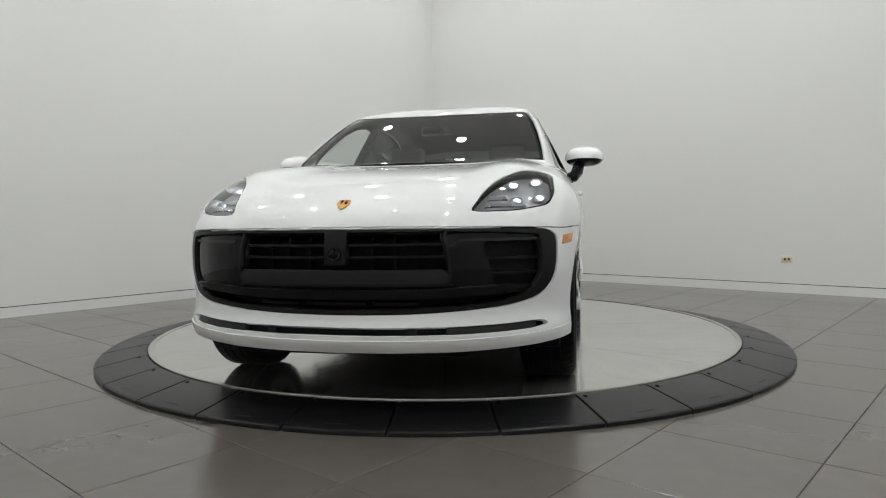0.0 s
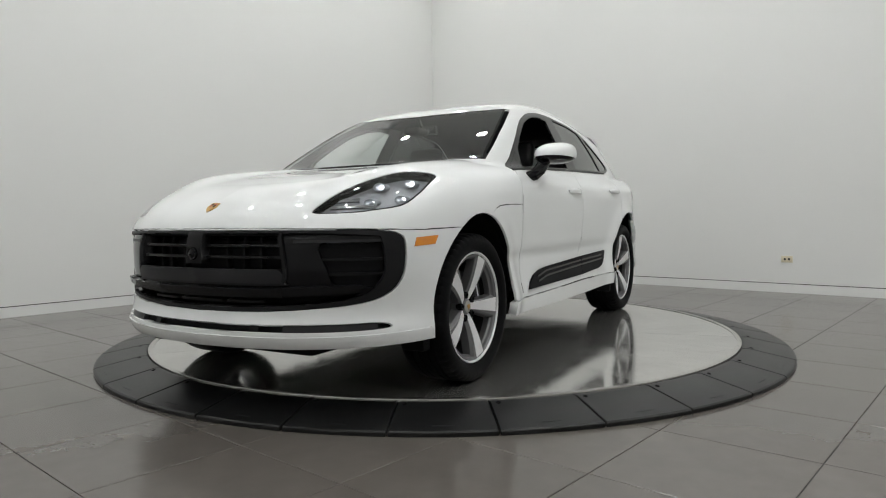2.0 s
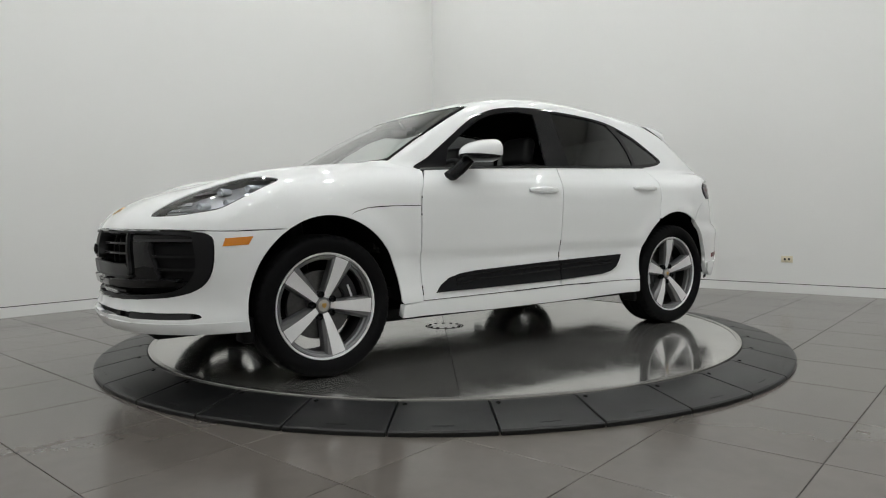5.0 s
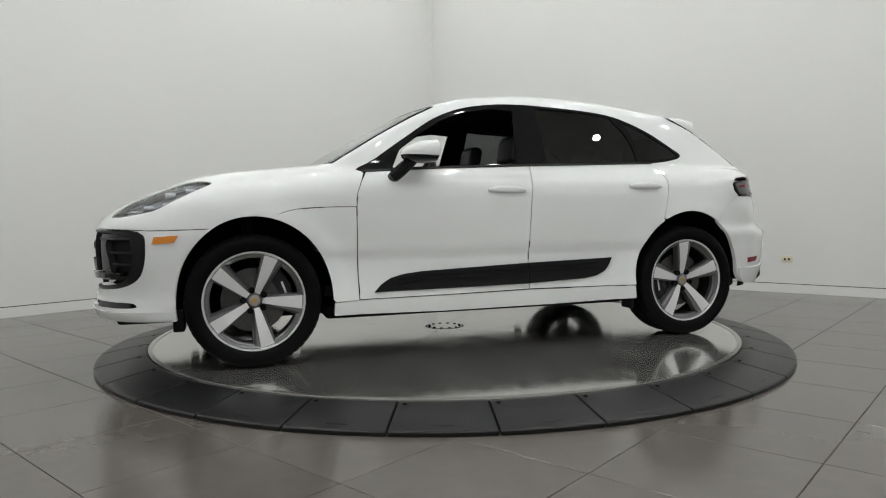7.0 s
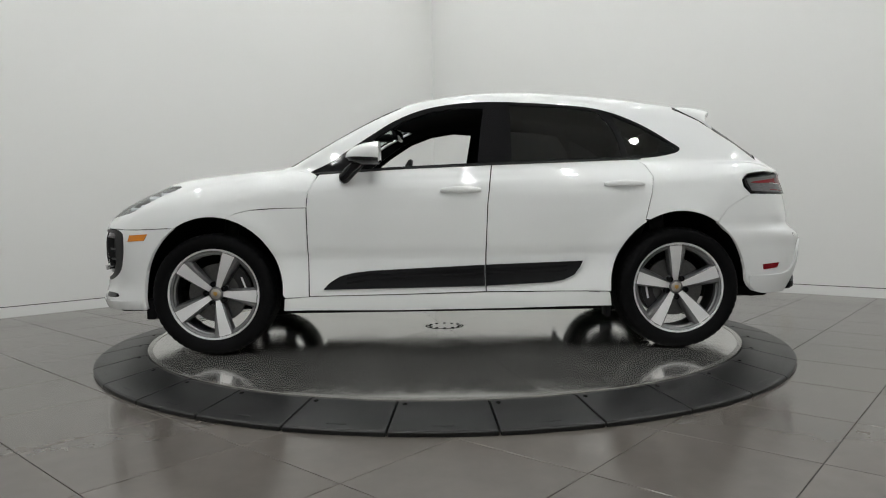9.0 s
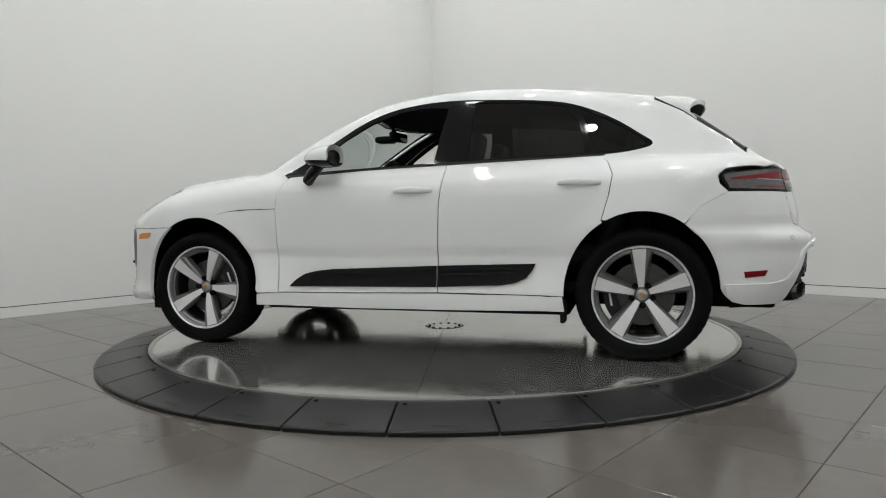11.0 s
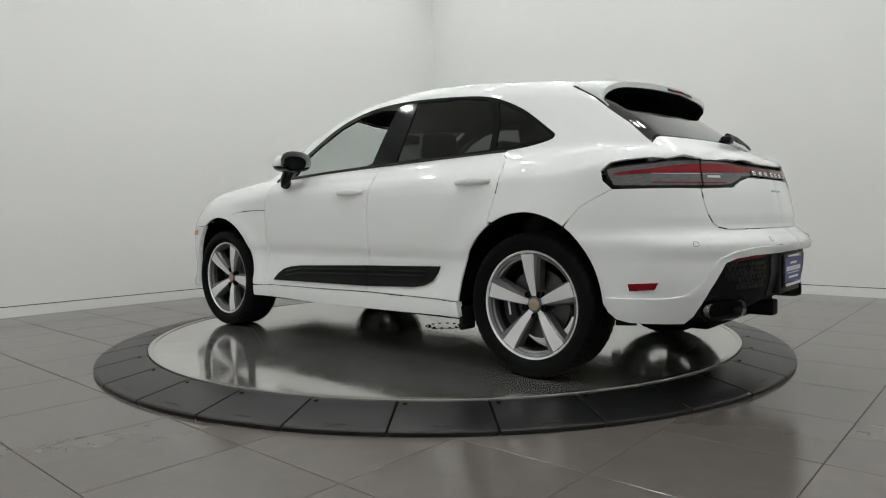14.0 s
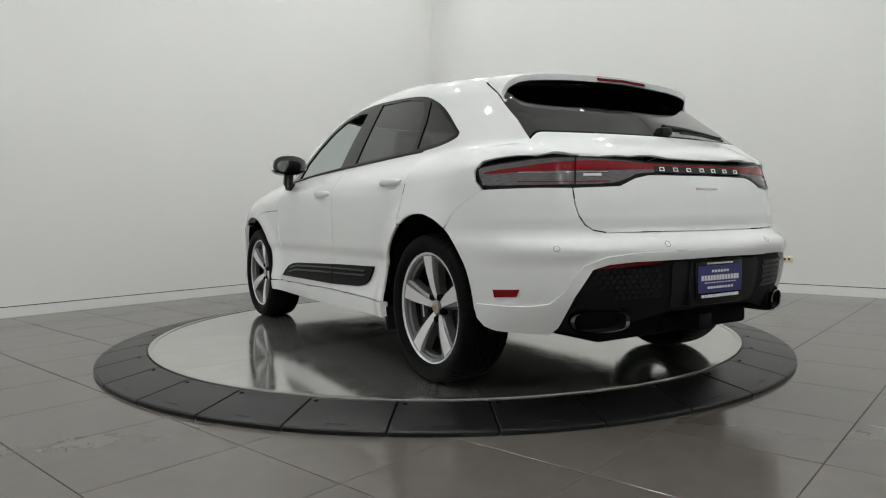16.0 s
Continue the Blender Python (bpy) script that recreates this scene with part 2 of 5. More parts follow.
table = new("turntable")
tagged(table, "round brushed steel turntable disc with a bright rim", "turntable")
bm = bmesh.new()
lathe(bm, [(0.0, 0.0), (R_IN - 0.012, 0.0), (R_IN - 0.012, 0.062), (0.0, 0.062)], 128)
part("disc_base", fix(bm), GAP, table)
bm = bmesh.new()
lathe(bm, [(R_IN - 0.034, 0.06), (R_IN - 0.034, 0.0735), (R_IN - 0.006, 0.0735), (R_IN - 0.004, 0.06)], 160)
part("rim_band", fix(bm), STEEL_EDGE, table, "polished steel edge band")
def plate(a0, a1, r0, r1):
    bm = bmesh.new()
    n = 24
    g = 0.0024
    lo, hi = [], []
    for z, out in ((0.06, lo), (0.07, hi)):
        for i in range(n + 1):
            a = a0 + (a1 - a0) * i / n
            out.append(bm.verts.new((r1 * math.cos(a), r1 * math.sin(a), z)))
        for i in range(n, -1, -1):
            a = a0 + (a1 - a0) * i / n
            out.append(bm.verts.new((r0 * math.cos(a), r0 * math.sin(a), z)))
    mid = (a0 + a1) / 2
    push = Vector((math.cos(mid), math.sin(mid), 0)) * g * 1.4
    for v in lo + hi:
        v.co += push
    m = len(hi)
    bm.faces.new(hi)
    for i in range(m):
        bm.faces.new((lo[i], lo[(i + 1) % m], hi[(i + 1) % m], hi[i]))
    return fix(bm)


PLATE = mesh_of(plate(radians(-22.5), radians(22.5), 0.14, R_IN - 0.036), STEEL, False)
for k in range(8):
    part("steel_plate", PLATE, None, table, at=Matrix.Rotation(radians(34.5 + 45 * k), 4, "Z"))
bm = bmesh.new()
lathe(bm, [(0.0, 0.06), (0.132, 0.06), (0.132, 0.0725), (0.0, 0.0725)], 48)
hub_cover = part("hub_cover", fix(bm), STEEL, table, "round bolted steel hub cover")
for k in range(12):
    part("bolt", BOLT, None, hub_cover, at=Matrix.Rotation(k * math.pi / 6, 4, "Z") @ pose(0.115, 0, 0.0725))

# ---- the car: its outer shape as one smooth solid ----
def curve(xs, ys):
    """A smooth curve through a few stations."""
    xs, ys = np.array(xs, float), np.array(ys, float)
    d = np.diff(ys) / np.diff(xs)
    s = np.concatenate([[d[0]], (d[:-1] * np.diff(xs)[1:] + d[1:] * np.diff(xs)[:-1]) / (np.diff(xs)[1:] + np.diff(xs)[:-1]), [d[-1]]])

    def at(x):
        x = np.asarray(x, float)
        k = np.clip(np.searchsorted(xs, x) - 1, 0, len(xs) - 2)
        h = xs[k + 1] - xs[k]
        u = (np.clip(x, xs[0], xs[-1]) - xs[k]) / h
        y = ((1 + 2 * u) * (1 - u) ** 2 * ys[k] + u * (1 - u) ** 2 * h * s[k] + u * u * (3 - 2 * u) * ys[k + 1] + u * u * (u - 1) * h * s[k + 1])
        return y + np.where(x < xs[0], (x - xs[0]) * s[0], 0) + np.where(x > xs[-1], (x - xs[-1]) * s[-1], 0)
    return at


def smax(a, b, k):
    h = np.clip(0.5 + 0.5 * (a - b) / k, 0, 1)
    return b + (a - b) * h + k * h * (1 - h)


def smin(a, b, k):
    return -smax(-a, -b, k)


side_z = curve([0.18, 0.27, 0.36, 0.44, 0.54, 0.585, 0.625, 0.70, 0.85, 0.96, 1.05, 1.12, 1.25], [0.900, 0.935, 0.945, 0.930, 0.9205, 0.9215, 0.9335, 0.942, 0.950, 0.944, 0.915, 0.862, 0.72])
corner_z = curve([0.18, 0.30, 0.45, 0.60, 0.70, 0.85, 0.96, 1.05, 1.12, 1.25], [0.902, 0.928, 0.939, 0.943, 0.946, 0.950, 0.944, 0.915, 0.862, 0.72])
side_x = curve([-2.3, -1.95, -1.4, -0.8, 0.0, 0.8, 1.4, 1.8, 2.3], [-0.06, -0.012, 0.005, -0.004, 0.0, 0.004, 0.012, -0.012, -0.07])
nose_y = curve([0.0, 0.3, 0.55, 0.72, 0.83, 0.90, 0.96], [-2.325, -2.30, -2.225, -2.125, -2.02, -1.91, -1.72])
nose_z = curve([0.15, 0.24, 0.29, 0.33, 0.40, 0.60, 0.72, 0.78, 0.84, 0.90, 1.00], [0.13, 0.05, 0.012, 0.0, 0.022, 0.005, 0.01, 0.03, 0.075, 0.15, 0.34])
tail_y = curve([0.0, 0.4, 0.6, 0.74, 0.83, 0.90, 0.96], [2.385, 2.355, 2.29, 2.205, 2.10, 1.97, 1.75])
tail_z = curve([0.2, 0.35, 0.46, 0.60, 0.698, 0.728, 0.80, 0.92, 1.02, 1.09, 1.16, 1.3], [-0.15, -0.06, -0.014, 0.0, -0.004, -0.05, -0.065, -0.09, -0.125, -0.15, -0.30, -0.6])
top_x = curve([-2.4, -2.2, -2.05, -1.9, -1.7, -1.4, -1.1, -0.8, 0.5, 1.5, 1.9, 2.05, 2.15, 2.25, 2.4], [0.80, 0.90, 0.955, 0.992, 1.032, 1.076, 1.113, 1.135, 1.15, 1.165, 1.165, 1.162, 1.148, 1.09, 0.95])
drop_y = curve([0.0, 0.35, 0.60, 0.75, 0.86, 0.95, 1.1], [0.0, 0.0, 0.004, 0.016, 0.050, 0.115, 0.28])
bulge_x = curve([-2.2, -1.9, -1.6, -1.2, -0.8, -0.4], [0.0, 0.018, 0.030, 0.022, 0.010, 0.0])
roof_x = curve([-0.5, -0.32, -0.13, 0.06, 0.25, 0.43, 0.62, 0.81, 1.0, 1.19, 1.38, 1.51, 1.7, 2.0], [1.505, 1.552, 1.592, 1.619, 1.635, 1.640, 1.634, 1.621, 1.603, 1.580, 1.554, 1.535, 1.50, 1.44])
roof_y = curve([0.0, 0.25, 0.45, 0.60, 0.72, 0.85], [0.0, 0.003, 0.012, 0.034, 0.075, 0.16])
cab_x = curve([-1.2, -0.95, -0.6, -0.2, 0.5, 1.0, 1.45, 1.8, 2.1], [-0.16, -0.078, -0.024, 0.0, 0.0, -0.01, -0.040, -0.085, -0.15])
wind_x = curve([-1.3, -1.0, -0.6, -0.25, 0.1], [0.945, 1.118, 1.345, 1.525, 1.67])


def solid(p):
    """Below nought inside the car's outer shape."""
    x, y, z = p[..., 0], np.abs(p[..., 1]), p[..., 2]
    arch = np.minimum(np.hypot(x + 1.403, z - 0.37), np.hypot(x - 1.403, z - 0.37))
    flare = 0.022 * np.exp(-((arch - 0.45) / 0.085) ** 2)
    ends = np.clip((np.abs(x) - 1.55) / 0.35, 0, 1)
    ends = ends * ends * (3 - 2 * ends)
    side = y - side_z(z) * (1 - ends) - corner_z(z) * ends - side_x(x) - flare
    front = nose_y(y) + nose_z(z) - x
    back = x - tail_y(y) - tail_z(z)
    top = (z - top_x(x) + drop_y(y) - bulge_x(x) * np.exp(-((y - 0.62) / 0.14) ** 2)) * 0.97
    low = smax(smax(side, front * 0.9, 0.05), smax(back * 0.9, top, 0.05), 0.06)
    low = smax(low, 0.19 - z, 0.02)
    cside = (y - (0.868 - 0.47 * (z - 1.10) - 0.10 * (z - 1.10) ** 2 + cab_x(x))) * 0.9
    wind = (z - wind_x(x + 0.11 * (1 - (y / 0.72) ** 2))) * 0.87
    roof = z - roof_x(x) + roof_y(y)
    bglass = (x - 2.075 + 0.10 * (y / 0.7) ** 2 + 1.34 * (z - 1.17)) * 0.6
    cab = smax(smax(cside, roof, 0.07), smax(wind, bglass, 0.03), 0.035)
    cab = smax(cab, 1.07 - z, 0.01)
    return smin(low, cab, 0.03)


def cast(o, d, far, near=0.0, steps=70):
    """Where rays from outside, at far along d from o, first meet the solid on their way in."""
    t = np.linspace(far, near, steps)
    pts = o[:, None, :] + d[:, None, :] * t[None, :, None]
    f = solid(pts)
    inside = f < 0
    k = np.argmax(inside, axis=1)
    ok = inside.any(axis=1) & (k > 0)
    k = np.maximum(k, 1)
    a, b = t[k - 1], t[k]
    for _ in range(22):
        m = (a + b) / 2
        hit = solid(o + d * m[:, None]) < 0
        b = np.where(hit, m, b)
        a = np.where(hit, a, m)
    return o + d * a[:, None], ok


def slope(p):
    e = 1e-3
    g = np.stack([solid(p + np.eye(3)[i] * e) - solid(p - np.eye(3)[i] * e) for i in range(3)], -1)
    return g / np.maximum(np.linalg.norm(g, axis=-1, keepdims=True), 1e-9)


class Side:
    """Seen square from one side of the car: u = x, v = z."""
    def __init__(self, s=-1):
        self.s = s
    def rays(self, uv):
        n = len(uv)
        return np.stack([uv[:, 0], np.zeros(n), uv[:, 1]], 1), np.tile([0.0, self.s, 0.0], (n, 1)), 1.2
    def flat(self, p):
        return p[:, [0, 2]]


class Above:
    def rays(self, uv):
        n = len(uv)
        return np.stack([uv[:, 0], uv[:, 1], np.full(n, 0.6)], 1), np.tile([0.0, 0.0, 1.0], (n, 1)), 1.2
    def flat(self, p):
        return p[:, :2]


class Drum:
    """Round an upright axis at x = cx: u = angle in radians, v = z. s = -1 looks at the nose, 1 at the tail."""
    def __init__(self, cx, s):
        self.cx, self.s = cx, s
    def rays(self, uv):
        n = len(uv)
        return np.stack([np.full(n, self.cx), np.zeros(n), uv[:, 1]], 1), np.stack([self.s * np.cos(uv[:, 0]), np.sin(uv[:, 0]), np.zeros(n)], 1), 1.7
    def flat(self, p):
        return np.stack([np.arctan2(p[:, 1], self.s * (p[:, 0] - self.cx)), p[:, 2]], 1)


class Barrel:
    """Round the car's long axis: u = x, v = angle in radians from upright."""
    def __init__(self, z0=0.8):
        self.z0 = z0
    def rays(self, uv):
        n = len(uv)
        return np.stack([uv[:, 0], np.zeros(n), np.full(n, self.z0)], 1), np.stack([np.zeros(n), np.sin(uv[:, 1]), np.cos(uv[:, 1])], 1), 1.5
    def flat(self, p):
        return np.stack([p[:, 0], np.arctan2(p[:, 1], p[:, 2] - self.z0)], 1)


class Globe:
    """From a point inside, spread flat round the upward way."""
    def __init__(self, c):
        self.c = np.array(c, float)
    def rays(self, uv):
        th = np.hypot(uv[:, 0], uv[:, 1])
        k = np.where(th > 1e-9, np.sin(th) / np.maximum(th, 1e-9), 1.0)
        return np.tile(self.c, (len(uv), 1)), np.stack([uv[:, 0] * k, uv[:, 1] * k, np.cos(th)], 1), 1.9
    def flat(self, p):
        d = p - self.c
        th = np.arctan2(np.hypot(d[:, 0], d[:, 1]), d[:, 2])
        ph = np.arctan2(d[:, 1], d[:, 0])
        return np.stack([th * np.cos(ph), th * np.sin(ph)], 1)


def inside_poly(poly, pts):
    x, y = pts[:, 0], pts[:, 1]
    res = np.zeros(len(pts), bool)
    for (x0, y0), (x1, y1) in zip(poly, np.roll(poly, -1, axis=0)):
        c = (y0 > y) != (y1 > y)
        res ^= c & (x < (x1 - x0) * (y - y0) / (y1 - y0 + 1e-15) + x0)
    return res


def dense(poly, step):
    out = []
    for a, b in zip(poly, np.roll(poly, -1, axis=0)):
        n = max(1, int(np.ceil(np.linalg.norm(b - a) / step)))
        out += [a + (b - a) * i / n for i in range(n)]
    return np.array(out)


def inset(poly, d):
    e = np.roll(poly, -1, 0) - poly
    e = e / np.maximum(np.linalg.norm(e, axis=1, keepdims=True), 1e-12)
    n = np.stack([-e[:, 1], e[:, 0]], 1)
    area = np.sum(poly[:, 0] * np.roll(poly[:, 1], -1) - np.roll(poly[:, 0], -1) * poly[:, 1])
    m = n + np.roll(n, 1, 0)
    m = m / np.maximum(np.sum(m * n, 1, keepdims=True), 0.4)
    return poly + m * d * (1 if area > 0 else -1)


def rounded(poly, closed=True, n=5):
    """A smooth closed outline through its corners."""
    p = np.array(poly, float)
    out = []
    for i in range(len(p)):
        a, b, c, d = p[i - 1], p[i], p[(i + 1) % len(p)], p[(i + 2) % len(p)]
        for k in range(n):
            t = k / n
            out.append(0.5 * (2 * b + (c - a) * t + (2 * a - 5 * b + 4 * c - d) * t * t + (3 * b - a - 3 * c + d) * t ** 3))
    return np.array(out)


from mathutils.geometry import delaunay_2d_cdt


def skin(view, outer, holes=(), material=None, step=0.03, gap=0.0006, lift=0.0, rim=0.014, edge=None):
    """A panel of the solid's surface within an outline (in the view's flat measure), less its holes, with turned-in edges."""
    edge = edge or step
    outer = inset(dense(np.array(outer, float), edge), gap)
    holes = [inset(dense(np.array(h, float), edge), -gap) for h in holes]
    lo, hi = outer.min(0), outer.max(0)
    gx, gy = np.meshgrid(np.arange(lo[0], hi[0], step), np.arange(lo[1], hi[1], step * 0.87))
    gx = gx + (np.arange(gx.shape[0])[:, None] % 2) * step * 0.5
    g = np.stack([gx.ravel(), gy.ravel()], 1)
    keep = inside_poly(outer, g)
    loops = [outer, *holes]
    for h in holes:
        keep &= ~inside_poly(h, g)
    g = g[keep]
    border = np.concatenate(loops)
    if len(g):
        far = np.ones(len(g), bool)
        for i in range(0, len(g), 2000):
            dd = np.linalg.norm(g[i:i + 2000, None] - border[None], axis=2).min(1)
            far[i:i + 2000] = dd > step * 0.45
        g = g[far]
    pts = np.concatenate([border, g])
    edges, k = [], 0
    for l in loops:
        edges += [(k + i, k + (i + 1) % len(l)) for i in range(len(l))]
        k += len(l)
    res = delaunay_2d_cdt([Vector(p) for p in pts], edges, [], 0, 1e-6)
    uv = np.array([tuple(v) for v in res[0]])
    tris = [f for f in res[2]]
    cen = np.array([uv[list(f)].mean(0) for f in tris])
    keep = inside_poly(outer, cen)
    for h in holes:
        keep &= ~inside_poly(h, cen)
    o, d, far = view.rays(uv)
    P, ok = cast(o, d, far)
    N = slope(P)
    P = P + N * lift
    bm = bmesh.new()
    vs = [bm.verts.new(p) for p in P]
    for f, kf in zip(tris, keep):
        if kf and ok[list(f)].all():
            a, b, c = f[:3]
            nrm = np.cross(P[b] - P[a], P[c] - P[a])
            try:
                bm.faces.new([vs[i] for i in (f if nrm @ N[a] > 0 else f[::-1])])
            except ValueError:
                pass
    bm.verts.index_update()
    norm = {v: Vector(N[i]) for i, v in enumerate(vs)}
    if rim:
        rims = {}
        for e in [e for e in bm.edges if e.is_boundary]:
            f = e.link_faces[0]
            out = (e.verts[0].co + e.verts[1].co) / 2 - f.calc_center_median()
            for v in e.verts:
                rims.setdefault(v, []).append(out)
        top, bot = {}, {}
        for v, outs in rims.items():
            n = norm[v]
            w = sum(outs, Vector())
            w = (w - n * w.dot(n)).normalized()
            top[v] = bm.verts.new(v.co)
            bot[v] = bm.verts.new(v.co - n * rim)
            norm[top[v]] = (w + n * 0.6).normalized()
            norm[bot[v]] = w
        for e in [e for e in bm.edges if e.is_boundary and e.verts[0] in top]:
            l = e.link_loops[0]
            a, b = l.vert, l.link_loop_next.vert
            bm.faces.new((top[b], top[a], bot[a], bot[b]))
    for v in [v for v in bm.verts if not v.link_faces]:
        bm.verts.remove(v)
    bm.verts.index_update()
    ns = [norm[v] for v in bm.verts]
    me = bpy.data.meshes.new("panel")
    for f in bm.faces:
        f.smooth = True
    bm.to_mesh(me)
    bm.free()
    me.materials.append(material)
    me.normals_split_custom_set_from_vertices(ns)
    return me


def flip(pts):
    q = np.array(pts, float)
    q[:, 1] *= -1
    return q


def arch(cx, a0, a1, r=None, cz=0.375, n=14):
    """The wheel opening's edge: taller than wide, a little wider towards the doors."""
    out = []
    for i in range(n + 1):
        a = radians(a0 + (a1 - a0) * i / n)
        outward = (math.cos(a) < 0) == (cx < 0)
        rx = r or (0.408 if outward else 0.424)
        out.append((cx + rx * math.cos(a), cz + (r or 0.456) * math.sin(a)))
    return out


def snug(x, z, s=-1):
    """The point of the car's side at x and z."""
    P, _ = cast(np.array([[x, 0.0, z]]), np.array([[0.0, float(s), 0.0]]), 1.2)
    return tuple(P[0])


def snout(y, z):
    """The point of the car's nose at y and z."""
    P, _ = cast(np.array([[-1.3, y, z]]), np.array([[-1.0, 0.0, 0.0]]), 1.3)
    return tuple(P[0])


car = new("car")
tagged(car, "glossy white five-door sports SUV with black trim on alloy wheels", "car")


def cpart(name, mesh, label=""):
    return part(name, mesh, None, car, label, at=Matrix.Translation(OFF))


# side panels
DLO = rounded([(-0.80, 1.085), (-0.3, 1.112), (0.29, 1.132), (0.73, 1.143), (1.2, 1.158), (1.40, 1.185), (1.462, 1.218), (1.40, 1.270), (1.22, 1.388), (1.0, 1.478), (0.76, 1.515), (0.42, 1.538), (0.22, 1.540), (0.05, 1.527), (-0.13, 1.493), (-0.306, 1.422), (-0.484, 1.308), (-0.70, 1.160)], n=4)
FRONT_WIN = [(-0.60, 1.108), (-0.2, 1.125), (0.195, 1.140), (0.215, 1.30), (0.245, 1.490), (0.10, 1.502), (-0.08, 1.475), (-0.25, 1.415), (-0.42, 1.312), (-0.54, 1.225)]
REAR_WIN = [(0.405, 1.148), (0.73, 1.158), (1.085, 1.170), (1.075, 1.27), (1.045, 1.36), (0.96, 1.470), (0.76, 1.500), (0.415, 1.520)]
QUARTER_WIN = [(1.125, 1.172), (1.37, 1.196), (1.435, 1.222), (1.38, 1.268), (1.21, 1.372), (1.05, 1.448), (1.10, 1.33)]
BELT = [(-0.757, 1.088), (-0.3, 1.112), (0.278, 1.132)]
FRONT_DOOR = BELT + [(0.262, 1.03), (0.245, 0.89), (0.232, 0.6), (0.23, 0.365), (-0.3, 0.355), (-0.824, 0.351), (-0.829, 0.6), (-0.832, 0.88), (-0.824, 0.96), (-0.80, 1.02)]
REAR_DOOR = [(0.284, 1.132), (0.73, 1.144), (1.165, 1.157), (1.215, 1.115), (1.243, 1.04), (1.225, 0.93), (1.183, 0.785)] + arch(1.403, 120, 182) + [(0.6, 0.362), (0.236, 0.365), (0.238, 0.6), (0.251, 0.89), (0.268, 1.03)]
FENDER = [(-0.838, 0.877), (-1.0, 0.876), (-1.175, 0.866), (-1.24, 0.85), (-1.312, 0.822)] + arch(-1.403, 76, -2)[1:] + [(-0.965, 0.345), (-0.83, 0.347), (-0.835, 0.6)]
SILL = [(-0.975, 0.268), (-0.968, 0.338), (-0.82, 0.345), (-0.3, 0.349), (0.23, 0.358), (0.970, 0.355), (0.982, 0.272), (0.4, 0.262), (-0.3, 0.258)]
BLADE = [(-0.742, 0.386), (-0.70, 0.43), (-0.64, 0.466), (-0.56, 0.486), (-0.444, 0.498), (0.229, 0.524), (0.819, 0.540), (0.80, 0.50), (0.765, 0.455), (0.70, 0.425), (0.62, 0.412), (0.229, 0.396)]
for s in (-1, 1):
    v = Side(s)
    cpart("front_door", skin(v, FRONT_DOOR, [], PAINT, gap=0.0005), "white front door with its window wound down")
    cpart("rear_door", skin(v, REAR_DOOR, [], PAINT, gap=0.0005))
    cpart("front_fender", skin(v, FENDER, [], PAINT, gap=0.0005))
    cpart("sill", skin(v, SILL, [], PAINT, lift=0.004, rim=0.05))
    cpart("window_surround", skin(v, DLO, [FRONT_WIN, REAR_WIN, QUARTER_WIN], BLACK_GLOSS, step=0.025, lift=0.002), "gloss black window surround")
    pane = cpart("rear_side_window", skin(v, REAR_WIN, [], GLASS_TINT, gap=-0.004, lift=-0.004, rim=0), "dark tinted privacy glass")
    pane = cpart("quarter_window", skin(v, QUARTER_WIN, [], GLASS_TINT, gap=-0.004, lift=-0.004, rim=0), "dark tinted privacy glass")
    low = [(min(x, 0.2265), z) for x, z in BLADE if x < 0.23]
    high = [p for p in BLADE if p[0] > 0.23]
    cpart("side_blade", skin(v, low, [], BLACK_MATT, step=0.02, lift=0.014, rim=0.02), "satin black door blade")
    cpart("side_blade", skin(v, [(0.2335, 0.524), *high, (0.2335, 0.397)], [], BLACK_MATT, step=0.02, lift=0.014, rim=0.02), "satin black door blade")
    # dark sheet added behind the panel joints, its colour standing in for their shade
    back = [(-1.9, 0.27), (-1.92, 0.78), (-1.5, 0.84), (-1.1, 0.95), (-0.8, 1.07), (0.3, 1.11), (1.2, 1.13), (1.7, 1.05), (1.95, 0.9), (1.95, 0.3)]
    holes = [arch(c, 0, 351, 0.46, n=40) for c in (-1.403, 1.403)]
    cpart("joint_backing", skin(v, back, holes, GAP, step=0.06, lift=-0.022, rim=0), "added dark sheet that gives the panel joints their shade")

# bonnet, wrapped down over both wings
half = [snout(-y, 0.7775 - 0.012 * (y / 0.86) ** 3) for y in np.linspace(0, 0.86, 15)]
half += [snug(x, z) for x, z in ((-1.92, 0.7635), (-1.85, 0.7622), (-1.73, 0.7655), *arch(-1.403, 121, 77))]
half += [snug(x, z) for x, z in ((-1.24, 0.8525), (-1.175, 0.8685), (-1.0, 0.8785), (-0.9, 0.8795), (-0.8355, 0.8795), (-0.835, 0.92), (-0.8275, 0.96), (-0.8035, 1.02))]
half += [(-0.78, -0.87, 1.075), (-0.90, -0.80, 1.095), (-0.985, -0.71, 1.108), (-1.075, -0.5, 1.110), (-1.125, -0.25, 1.108), (-1.142, 0.0, 1.108)]
G = Globe((-1.5, 0.0, 0.45))
hl = [(-2.157, -0.54, 0.838), (-2.10, -0.555, 0.885), (-2.03, -0.575, 0.925), (-1.93, -0.605, 0.968), (-1.83, -0.65, 1.003), (-1.72, -0.71, 1.028), (-1.635, -0.785, 1.028), (-1.612, -0.83, 1.006), (-1.70, -0.848, 0.968), (-1.81, -0.855, 0.914), (-1.92, -0.83, 0.862), (-2.04, -0.73, 0.840), (-2.11, -0.64, 0.834)]


def both(half):
    return half + [(x, -y, z) for x, y, z in half[::-1] if abs(y) > 1e-6]


def onto(view, pts):
    """An outline given near the surface, in the view's flat measure."""
    return view.flat(np.array(pts, float))


